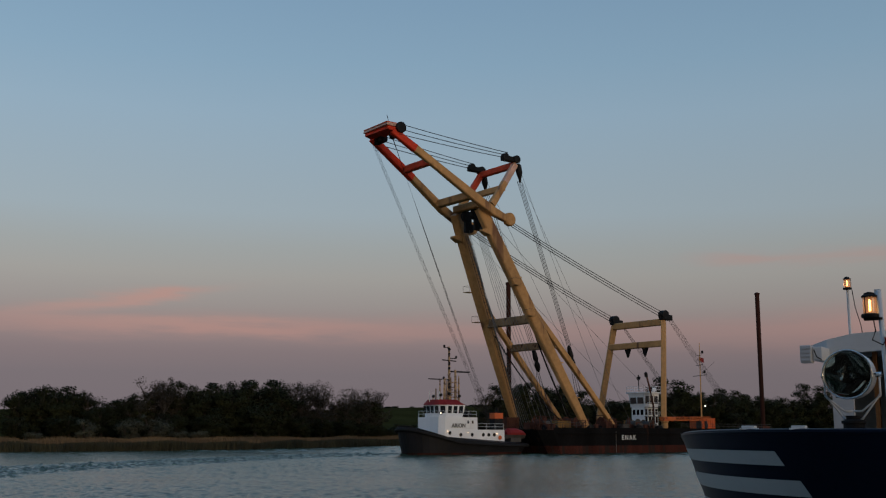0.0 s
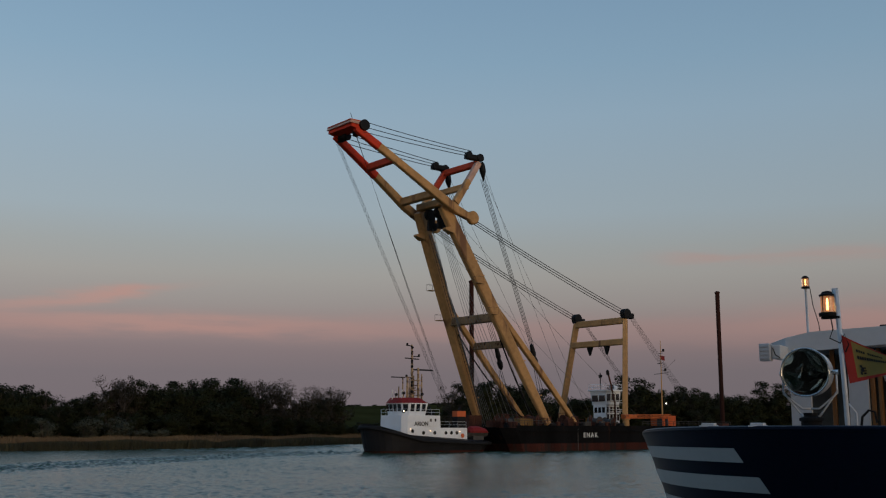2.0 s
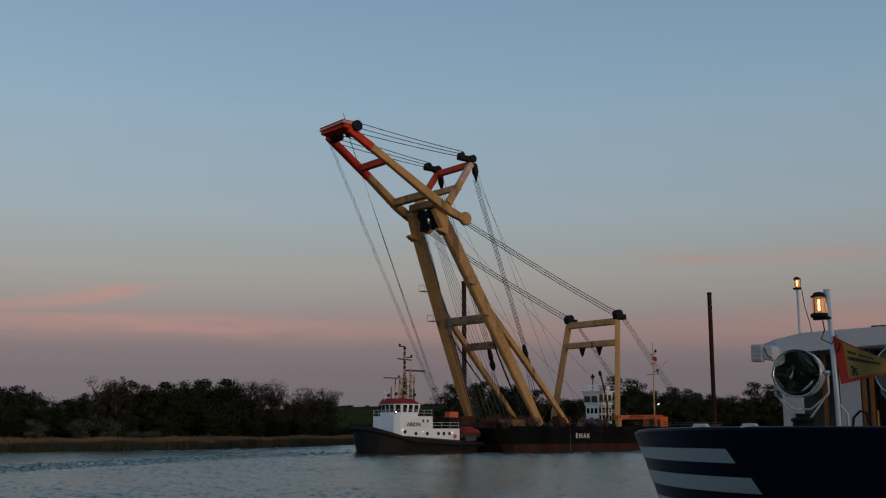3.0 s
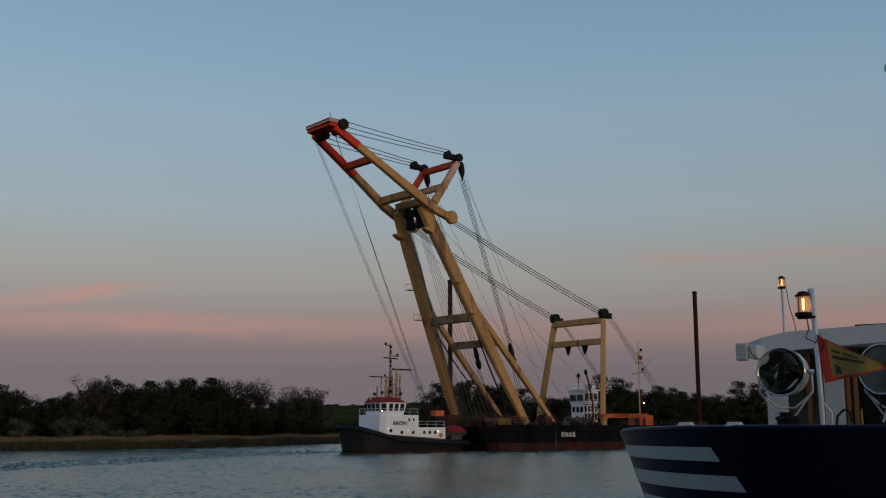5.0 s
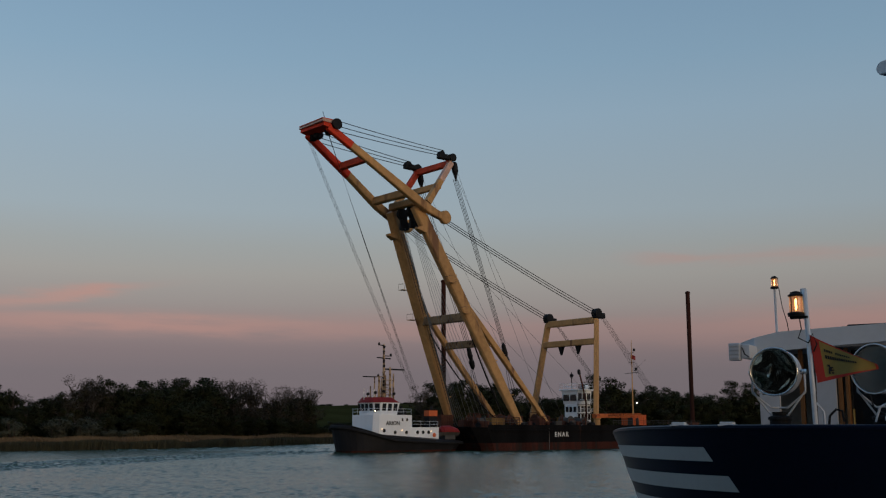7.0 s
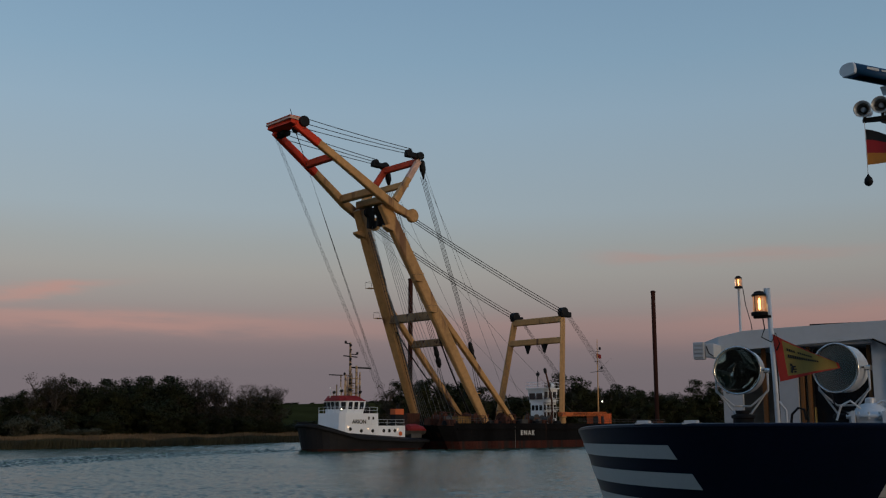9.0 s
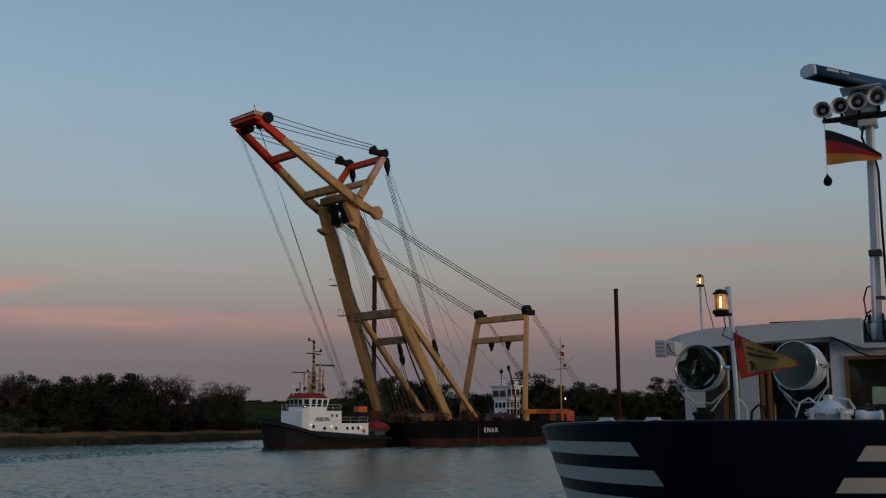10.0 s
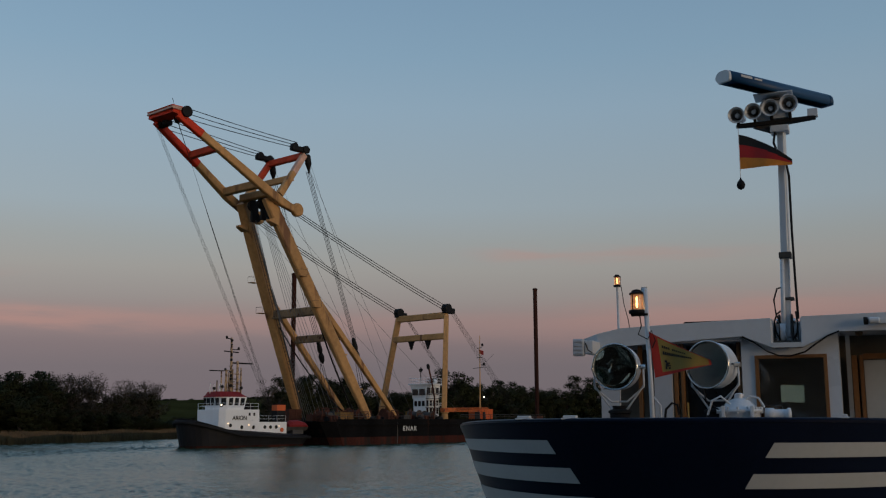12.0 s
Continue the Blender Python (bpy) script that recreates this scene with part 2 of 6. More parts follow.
def lettering(text, size, mat, parent, m, name="lettering", label="", weight=0.022, spread=1.0):
    cu = bpy.data.curves.new(name, "FONT")
    cu.body, cu.size, cu.extrude, cu.align_x = text, size, 0.01, "CENTER"
    cu.offset, cu.space_character = weight * size, spread
    tmp = bpy.data.objects.new(name, cu)
    scene.collection.objects.link(tmp)
    me = bpy.data.meshes.new_from_object(tmp.evaluated_get(bpy.context.evaluated_depsgraph_get()))
    bpy.data.objects.remove(tmp)
    me.materials.clear()
    me.materials.append(mat)
    ob = new(name, me)
    ob.parent = parent
    ob.matrix_basis = m
    if label:
        tagged(ob, label)
    return ob


# ---- river, banks and fields ----
BANK = [(-420, 20), (-160, 92), (-95, 124), (-62, 149), (-44, 165), (-30, 196), (-20, 226), (-4, 262), (30, 300), (90, 335), (190, 370), (420, 400), (1200, 420)]


def bank_at(s):
    """A point on the far shore and its landward direction; s runs from 0 to 1 along it."""
    k = s * (len(BANK) - 1)
    i = min(int(k), len(BANK) - 2)
    a, b = Vector(BANK[i]), Vector(BANK[i + 1])
    p = a.lerp(b, k - i)
    prev, nxt = Vector(BANK[max(0, i - 1)]), Vector(BANK[min(len(BANK) - 1, i + 2)])
    d = (b - a).normalized().lerp((nxt - prev).normalized(), 0.5)
    return p, Vector((-d.y, d.x)).normalized()


def hill(d, x):
    """Height of the land d metres behind the shore."""
    rise = max(0.0, min(1.0, (d - 60) / 330))
    rise = rise * rise * (3 - 2 * rise)
    return min(1.1, 0.25 + d * 0.03) + rise * (max(11.5, 17.2 + 0.05 * min(0.0, x + 40)) + 0.6 * math.sin(x * 0.006))


MEADOW = material("dark_dusk_meadow", (0.034, 0.032, 0.011), 0.95, spec=0.0, vary=0.45, scale=0.02, fine=0.3, bump=0.3, wear=(0.038, 0.037, 0.014), wear_at=0.55)
offsets = [-6, -0.5, 1.0, 4, 12, 30, 60, 110, 180, 260, 330, 390, 480, 800, 1800, 4200]
land_rows = []
for k in range(145):
    p, nrm = bank_at(k / 144)
    row = []
    for d in offsets:
        wob = noise.noise(Vector((p.x * 0.05, p.y * 0.05, d))) * (1.2 if -1 < d < 5 else 0)
        spread = nrm if d < 60 else (nrm * 0.35 + Vector((p.x * 0.0012, 1.0)).normalized() * 0.65).normalized()
        q = p + spread * (d + wob)
        z = -1.5 if d < -1 else (-0.1 if d < 0 else hill(d, q.x)) + 0.25 * noise.noise(Vector((q.x * 0.03, q.y * 0.03, 0)))
        if d > 600:
            z = hill(d, q.x) - (d - 480) * 0.006
        row.append((q.x, q.y, z))
    land_rows.append(row)
land = np.array([v for row in land_rows for v in row])
ground = part("ground", loft(land_rows, closed=False, caps=False), MEADOW, smooth=True)
tagged(ground, "dark green meadows rising gently behind the far shore", "ground", kind="structure")

# river: one sheet with modelled wavelets, finest where the view crosses it, and the churned wake of the tow
m_water = bpy.data.materials.new("river_water")
m_water.use_nodes = True
nt = m_water.node_tree
wb = nt.nodes["Principled BSDF"]
wb.inputs["Base Color"].default_value = (0.032, 0.058, 0.038, 1)
wb.inputs["Roughness"].default_value = 0.2
wb.inputs["IOR"].default_value = 1.33
wco = nt.nodes.new("ShaderNodeTexCoord")
wfine = nt.nodes.new("ShaderNodeTexNoise")
wfine.inputs["Scale"].default_value, wfine.inputs["Detail"].default_value = 2.2, 3
nt.links.new(wco.outputs["Object"], wfine.inputs["Vector"])
wbump = nt.nodes.new("ShaderNodeBump")
wbump.inputs["Strength"].default_value, wbump.inputs["Distance"].default_value = 0.7, 0.08
nt.links.new(wfine.outputs[0], wbump.inputs["Height"])
nt.links.new(wbump.outputs[0], wb.inputs["Normal"])


def smooth(x):
    x = np.clip(x, 0, 1)
    return x * x * (3 - 2 * x)


def wavelets(px, py, rng, count, short, long, slope, wind, spread):
    h = np.zeros_like(px)
    for lam in np.geomspace(short, long, count):
        a, ph = wind + rng.normal(0, spread), rng.uniform(0, math.tau)
        k = math.tau / lam
        h += slope * math.sqrt(2 / count) / k * np.sin(k * (px * math.cos(a) + py * math.sin(a)) + ph)
    return h


wrng = np.random.default_rng(4)
bearing = np.radians(np.concatenate([np.linspace(-31, 36, 820), np.arange(39, 327, 4.0)]))
reach = [0.5, 6, 15, 28, 38, 43]
while reach[-1] < 236:
    reach.append(reach[-1] + 0.17 * (reach[-1] / 45) ** 0.6)
reach = np.array(reach + [245, 262, 290, 330, 400, 520, 750, 1200, 2600])
RR, BB = np.meshgrid(reach, bearing, indexing="ij")
WX, WY = RR * np.sin(BB), RR * np.cos(BB)
calm = smooth((RR - 43) / 3) * (1 - smooth((RR - 212) / 22)) * smooth((np.degrees(BB) + 31) / 2) * (1 - smooth((np.degrees(BB) - 34) / 2))
gust = 0.95 + wavelets(WX, WY, wrng, 9, 9, 55, 1.0, 1.2, 0.7) * 0.05
WZ = wavelets(WX, WY, wrng, 52, 0.36, 1.2, 0.14, 1.75, 0.9) * np.clip(gust, 0.25, 1.6) * (1 - 0.6 * smooth((RR - 90) / 70))
WZ += wavelets(WX, WY, wrng, 30, 1.3, 3.6, 0.13, 1.6, 0.8) * smooth((RR - 80) / 70)
along, across = (WX + 16.5) * -0.335 + (WY - 146) * -0.942, (WX + 16.5) * 0.942 + (WY - 146) * -0.335
across += along * (70 - along) * 0.0024 + wavelets(WX, WY, wrng, 6, 3, 14, 0.25, 0.5, 2.0) * 1.5
churn = (1 - smooth((np.abs(across - 0.5) - 3.6 - along * 0.02) / 2.6)) * smooth((along + 2) / 3)
WZ *= 1 - 0.7 * smooth((-across - 3) / 5) * smooth((along + 2) / 6)
foot = np.exp(-((np.abs(across) - 3.4) / 0.7) ** 2) * smooth((along + 2) / 3)
WZ += churn * wavelets(WX, WY, wrng, 60, 0.55, 1.2, 0.50, 1.6, 1.0) + foot * 0.012
WZ *= calm
nr, nb = WX.shape
idx = np.arange(nr * nb).reshape(nr, nb)
nxt = np.roll(idx, -1, axis=1)
quads = np.stack([idx[:-1], idx[1:], nxt[1:], nxt[:-1]], axis=-1).reshape(-1, 4)
me = bpy.data.meshes.new("water")
me.vertices.add(nr * nb)
me.vertices.foreach_set("co", np.stack([WX, WY, WZ], axis=-1).astype(np.float32).ravel())
me.loops.add(len(quads) * 4)
me.loops.foreach_set("vertex_index", quads.astype(np.int32).ravel())
me.polygons.add(len(quads))
me.polygons.foreach_set("loop_start", np.arange(0, len(quads) * 4, 4, dtype=np.int32))
me.polygons.foreach_set("use_smooth", np.ones(len(quads), dtype=bool))
me.update(calc_edges=True)
me.materials.append(m_water)
water = new("water", me)
tagged(water, "rippled grey-blue river reflecting the dusk sky", "river", kind="structure")


# ---- quay, and an unseen dark wall added behind the camera ----
SCREEN_DARK = material("dark_light_screen", (0.045, 0.032, 0.026), 0.85, vary=0.35, scale=0.5, fine=6)
PAVING = material("grey_quay_concrete", (0.18, 0.18, 0.17), 0.85, vary=0.3, scale=0.4, fine=5)
quay = part("pavement", box((-70, -30, -1.5), (90, 1.2, 1.7), 0.1), PAVING)
tagged(quay, "grey concrete quay on the near shore", "quay", kind="structure")
# added out of view: keeps light off the ship and darkens its reflections
wall_behind = part("wall_south", box((-60, -12, 1.7), (15, -9, 18.5), 0.1), SCREEN_DARK)
tagged(wall_behind, "plain dark wall added out of view to shade the ship", "wall", kind="structure")


# ---- floating crane: u runs to the bow, v to the side that faces the quay ----
crane = root("crane_barge", pose(10.37, 164.77, 0, 0, 0, 220), "cream and red floating shear-leg crane on a black rust-streaked barge", "floating crane")
DECK = 3.3
SOFT_MARK = material("faded_draught_scale_paint", (0.16, 0.15, 0.14), 0.8, vary=0.3, scale=1.5)
BLEACHED = material("bleached_grey_red_paint", (0.52, 0.33, 0.26), 0.7, spec=0.2, vary=0.3, scale=0.6)


def barge_ring(z, grow):
    return [(14.0 + grow * 1.4, -8.6, z), (14.0 + grow * 1.4, 8.6, z), (12.6 + grow, 10, z), (-36.5, 10, z), (-38 - grow * 0.5, 8.5, z), (-38 - grow * 0.5, -8.5, z), (-36.5, -10, z), (12.6 + grow, -10, z)]


hull = part("hull", loft([barge_ring(1.12, 0.0), barge_ring(2.2, 0.5), barge_ring(DECK, 1.0)]), HULL_BLACK, crane, "black barge hull with rust runs")
part("lower_hull", loft([barge_ring(-1.5, -1.2), barge_ring(0, -0.45), barge_ring(1.12, 0.0)]), HULL_RUST, hull, "rust-red lower hull plating")
part("rubbing_strake", box((-36, 10.0, 2.75), (12.9, 10.14, 3.0), 0.03), HULL_BLACK, hull)
part("draught_mark", box((1.19, 10.004, 0.1), (1.23, 10.03, 3.2)), SOFT_MARK, hull)
lettering("ENAK", 0.98, LETTER, hull, pose(-1.45, 10.03, 1.95, 90, 0, 180), weight=0.012, spread=1.34, label="white painted barge name")
for s in (-1, 1):
    part("bulwark", box((-36.5, s * 9.9 - 0.06, DECK), (13.3, s * 9.9 + 0.06, DECK + 0.35)), HULL_BLACK, hull)

LEG_FOOT, LEG_TOP = Vector((4.9, 7.9, 3.3)), Vector((20.9, 2.9, 35.2))


def on_leg(z, s=1):
    k = (z - LEG_FOOT.z) / (LEG_TOP.z - LEG_FOOT.z)
    p = LEG_FOOT.lerp(LEG_TOP, k)
    return Vector((p.x, p.y * s, p.z))


def side(p, s):
    return Vector((p[0], p[1] * s, p[2]))


for s in (1, -1):
    zs = [3.3, 5.0, 9.0, 14, 19, 24, 29, 33, 35.2]
    ws = [0.72, 0.95, 1.2, 1.36, 1.46, 1.52, 1.54, 1.52, 1.4]
    leg = part("boom_leg", girder([on_leg(z, s) for z in zs], [(w, w * 1.05) for w in ws]), CREAM, crane, "cream box-girder boom leg")
    part("foot_hinge", tube(side((4.9, 7.0, 3.45), s), side((4.9, 8.8, 3.45), s), 0.55, seg=14), GREASE, leg)
    for z in (8, 13, 25.3, 27.5, 31):
        p = on_leg(z, s)
        part("step_bracket", box(p + Vector((-1.25, -0.5, -0.05)), p + Vector((-0.9, 0.4, 0.1))), CREAM, leg)
    for z in (19.6, 24.0):
        p = on_leg(z, s) + Vector((1.1, s * 0.9, 0.0))
        plat = part("platform", box(p + Vector((-0.5, -0.5, -0.05)), p + Vector((0.7, 0.5, 0.03))), CREAM, leg)
        bm = bmesh.new()
        for a, b in (((0.7, -0.5), (0.7, 0.5)), ((-0.5, 0.5), (0.7, 0.5)), ((-0.5, -0.5), (0.7, -0.5))):
            tube(p + Vector((*a, 0.9)), p + Vector((*b, 0.9)), 0.02, seg=5, bm=bm)
            tube(p + Vector((*a, 0)), p + Vector((*a, 0.9)), 0.02, seg=5, bm=bm)
        part("handrail", bm, GREY, plat)
    # plate joints round the leg, and the ladder up its inner face
    for z in (7.0, 11.0, 16.5, 21.5, 26.5, 30.0):
        w = float(np.interp(z, zs, ws)) + 0.05
        lo_, hi_ = on_leg(z - 0.05, s), on_leg(z + 0.05, s)
        part("joint_flange", girder([lo_, hi_], [(w, w * 1.05)] * 2), CREAM, leg)
    bm = bmesh.new()
    inn = Vector((-0.15, -s * 0.86, 0))
    for off in (-0.22, 0.22):
        pipe([on_leg(z, s) + inn + Vector((off, 0, 0)) for z in (5, 12, 19, 26, 32)], 0.035, 5, bm)
    for k in range(54):
        q = on_leg(5 + k * 0.5, s) + inn
        tube(q + Vector((-0.22, 0, 0)), q + Vector((0.22, 0, 0)), 0.022, seg=4, bm=bm)
    part("ladder", bm, GREY, leg, "steel ladder up the boom leg")
    part("conduit", pipe([on_leg(z, s) + Vector((-0.75, -s * 0.55, 0)) for z in (4, 12, 19, 26, 31)], 0.07, 6), GREY, leg)
    p = on_leg(31.4, s) + Vector((0.9, 0, 0))
    part("bracket", loft([[p + Vector((0, -0.8, -0.3)), p + Vector((0, 0.8, -0.3)), p + Vector((0, 0.8, 0.8)), p + Vector((0, -0.8, 0.8))],
                          [p + Vector((1.3, -0.4, 0.2)), p + Vector((1.3, 0.4, 0.2)), p + Vector((1.3, 0.4, 0.5)), p + Vector((1.3, -0.4, 0.5))]]), CREAM, leg)
    part("back_strut", girder([side(q, s) for q in ((-3.6, 5.5, 3.3), (-1, 5.45, 6.1), (5.5, 5.3, 13.0), (14.3, 4.9, 22.3))], [(0.5, 0.5), (0.62, 0.7), (0.8, 0.85), (0.75, 0.8)]), CREAM, crane, "cream rear bracing strut")
    # the arm facing the quay keeps its cream paint further out than the other
    arm = [(17.2, 4.5, 33.7), (19.5, 4.45, 34.5), (22.6, 4.3, 36.1), (28.6, 3.5, 39.8)] + ([(32.6, 3.02, 42.18)] if s > 0 else [])
    jib = part("jib_arm", girder([side(q, s) for q in arm], [(0.85, 1.0), (0.95, 1.2), (0.95, 1.25), (0.85, 1.05), (0.82, 1.05)][:len(arm)]), CREAM, crane, "cream lower jib arm with curled tail")
    part("tail_lug", lathe([(-0.45, 0.85), (-0.3, 1.0), (0.3, 1.0), (0.45, 0.85)], side((16.7, 4.5, 33.75), s), (0, 1, 0), 16), CREAM, jib)
    part("jib_tip", girder([side(arm[-1], s), side((33.5, 2.92, 42.7), s), side((36.2, 2.6, 44.3), s)], [(0.9, 1.14), (0.84, 1.08), (0.8, 1.05)]), RED, jib, "red painted upper jib arm")
    mast = part("rear_mast", girder([side(q, s) for q in ((19.8, 4.25, 35.6), (17.2, 4.1, 39.3))], [(0.9, 1.0), (0.8, 0.9)]), CREAM, crane, "cream and faded red rear mast leg")
    part("mast_top", girder([side(q, s) for q in ((17.2, 4.1, 39.3), (15.1, 4.0, 42.4))], [(0.8, 0.9), (0.75, 0.9)]), BLEACHED if s > 0 else PALE_RED, mast)
    # sheave blocks on the mast head and the swivel hanging under them
    bm = lathe([(-0.5, 0.45), (-0.45, 0.6), (0.45, 0.6), (0.5, 0.45)], side((15.1, 4.2, 43.1), s), (0, 1, 0), 16)
    lathe([(-0.4, 0.4), (-0.35, 0.52), (0.35, 0.52), (0.4, 0.4)], side((17.0, 4.0, 43.35), s), (0, 1, 0), 14, bm)
    box(side((14.5, 3.6, 42.65), s), side((17.6, 4.5, 43.45), s), 0.15, bm)
    part("sheave_block", bm, GREASE, crane, "black greased sheave block")
    part("swivel_block", lathe([(0, 0.2), (0.3, 0.42), (1.4, 0.5), (2.4, 0.2), (2.9, 0.1)], side((14.5, 4.1, 42.6), s), (-0.12, 0, -1), 12), GREASE, crane)
    # hoist sheaves in the crown of the legs
    bm = lathe([(-0.35, 0.7), (-0.3, 0.85), (0.3, 0.85), (0.35, 0.7)], side((20.3, 1.1, 34.6), s), (0, 1, 0), 16)
    lathe([(-0.3, 0.6), (-0.25, 0.7), (0.25, 0.7), (0.3, 0.6)], side((19.6, 1.2, 32.9), s), (0, 1, 0), 14, bm)
    box(side((19.4, 0.9, 32.2), s), side((20.6, 1.4, 35.4), s), 0.1, bm)
    part("crown_sheave", bm, GREASE, crane)
    # stern gantry
    part("gantry_leg", girder([side(q, s) for q in ((-12.2, 7.3, 1.9 if s > 0 else 3.3), (-12.6, 7.0, 6), (-14.9, 5.5, 20.7))], [(0.68, 0.92), (0.76, 1.0), (0.72, 0.96)]), CREAM, crane, "cream stern gantry leg")
    bm = lathe([(-0.55, 0.6), (-0.5, 0.8), (0.5, 0.8), (0.55, 0.6)], side((-15.0, 5.5, 21.7), s), (0, 1, 0), 16)
    box(side((-16.6, 5.0, 20.9), s), side((-14.3, 6.0, 21.8), s), 0.15, bm)
    part("gantry_sheave", bm, GREASE, crane)
    part("hanging_guide", loft([[(-14.3 + a, s * (1.9 + b), 16.6) for a, b in ((-.35, -.45), (.35, -.45), (.35, .45), (-.35, .45))], [(-14.3 + a, s * (1.9 + b), 15.2) for a, b in ((-.1, -.12), (.1, -.12), (.1, .12), (-.1, .12))]]), GREASE, crane)
    part("hook_block", lathe([(0, 0.12), (0.3, 0.32), (1.6, 0.42), (2.1, 0.3), (2.6, 0.46), (3.3, 0.4), (3.8, 0.12)], side((4.75, 4.0, 15.9), s), (-0.3, 0, -1), 12), GREASE, crane, "black hanging tackle block")

# cross members
for a, w, mat in (((12.9, 5.3, 19.3), (1.0, 1.25), GRIME_SHADE), ((8.2, 5.25, 15.8), (0.8, 1.1), GRIME_SHADE), ((20.9, 2.9, 35.85), (1.15, 1.05), CREAM), ((23.4, 4.2, 36.6), (1.0, 1.1), CREAM), ((30.1, 3.3, 40.7), (0.9, 1.0), PALE_RED), ((15.2, 4.0, 42.3), (0.8, 0.9), PALE_RED), ((17.4, 4.1, 38.5), (0.7, 0.9), CREAM), ((-14.3, 5.95, 17.1), (0.9, 1.0), CREAM), ((-14.85, 5.5, 20.6), (0.9, 1.05), CREAM)):
    part("cross_beam", girder([side(a, -1), side(a, 1)], [w, w]), mat, crane, "rust-stained cross beam in shade-darkened brown" if mat is GRIME_SHADE else "")
head = part("jib_head", loft([[(35.5, -2.9, 44.1), (37.3, -2.8, 44.4), (37.2, -2.8, 45.25), (35.6, -2.9, 45.25)], [(35.5, 2.9, 44.1), (37.1, 2.8, 44.4), (37.0, 2.8, 45.25), (35.6, 2.9, 45.25)]]), RED, crane, "red jib head with walkway")
part("head_cover", loft([[(35.4, v, 44.8), (37.45, v, 44.9), (37.3, v, 45.26), (35.5, v, 45.26)] for v in (-3.02, 3.02)]), BLEACHED, head, "sun-bleached grey-red cover")
part("walkway", box((35.4, -3.0, 45.27), (37.4, 3.0, 45.38)), PALE_RED, head)
part("side_sheave", lathe([(-0.25, 0.6), (-0.2, 0.78), (0.2, 0.78), (0.25, 0.6)], (35.2, 3.25, 44.75), (0, 1, 0), 18), GREASE, head)
for v in (-2.2, -0.9, 1.9):
    part("tip_sheave", lathe([(-0.5, 0.45), (-0.4, 0.6), (0.4, 0.6), (0.5, 0.45)], (35.5, v, 43.95), (0, 1, 0), 16), GREASE, head)
part("aerial", tube((36.6, 2.4, 45.3), (37.0, 2.4, 46.4), 0.04, seg=5), GREASE, head)


def ropes(pairs, r, mat, name="wire_rope", drop=0.0):
    for p, q in pairs:
        part(name, pipe(sag(p, q, drop, 8 if drop else 1), r, 5), mat, crane)


for s in (1, -1):
    ropes([((16.6 + 0.2 * k, s * 4.5, 32.9 + 0.42 * k), (-14.6 - 0.25 * k, s * 5.5, 21.3 + 0.36 * k)) for k in range(3)], 0.058, ROPE, "luffing_rope", 0.3)
    ropes([((35.4, s * 3.1, 45.3 - 0.75 * k), (16.6, s * 4.2, 43.95 - 0.42 * k)) for k in range(3)], 0.055, ROPE, "pendant_rope", 0.12)
    ropes([((13.8 + 0.34 * k, s * (4.0 + 0.06 * k), 39.9), (4.2 + 0.30 * k, s * (3.95 + 0.05 * k), 15.8)) for k in range(4)], 0.038, ROPE, "tackle_rope", 0.0)
    ropes([((3.6 + 0.3 * k, s * 4.0, 12.2), (0.3 + 1.2 * k, s * (4.0 + 0.2 * k), 3.4)) for k in range(3)], 0.04, ROPE, "tackle_rope")
    ropes([((-15.6 - 0.2 * k, s * (5.3 + 0.03 * k), 21.6 - 0.06 * k), (-33.6 - 0.32 * k, s * (5.3 + 0.03 * k), 3.5)) for k in range(8)], 0.015, ROPE, "backstay_rope", 0.1)
    ropes([((35.9 + 0.05 * k, s * (2.2 + 0.10 * k), 43.3), ((13.4 if s > 0 else 12.2) + 0.09 * k, (-3.0 if s > 0 else -4.6) - 0.09 * k, 3.5)) for k in range(5)], 0.014, ROPE, "hoist_rope", 0.2)
    ropes([((20.0, s * (0.8 + 0.22 * k), 32.5), (9.5 - 0.7 * k, s * (1.6 + 0.3 * k), 3.5)) for k in range(6)], 0.028, PALE_ROPE, "fall_rope", 0.2)
    ropes([((15.0, s * 3.7, 42.6), (-9.5, s * 3.2, 4.0)), ((14.8, s * 4.3, 42.6), (-4.0, s * 5.0, 3.6)), ((18.9, s * 3.4, 33.2), (-20.0, s * 3.4, 5.0))], 0.024, PALE_ROPE, "guy_rope", 0.4)
# heavy hoses slung between the legs
part("hose", pipe(sag((12.6, 4.6, 18.5), (2.2, 1.5, 5.0), 0.8, 12), 0.12, 6), GREASE, crane)
part("hose", pipe(sag((11.8, -4.8, 17.5), (0.5, -2.0, 4.5), 1.2, 12), 0.12, 6), GREASE, crane)

for u, v, top in ((5.4, -9.2, 26.6), (-34.5, 9.2, 26.2)):
    sp = part("spud_post", tube((u, v, -1), (u, v, top), 0.37, seg=16), SPUD, crane, "tall rust-brown steel spud post")
    part("post_cap", lathe([(0, 0.44), (0.25, 0.46), (0.4, 0.2)], (u, v, top), (0, 0, 1), 14), SPUD, sp)
    part("post_guide", box((u - 0.9, v - 0.6, 3.3), (u + 0.9, v + 0.6, 4.1), 0.08), RUST, crane)

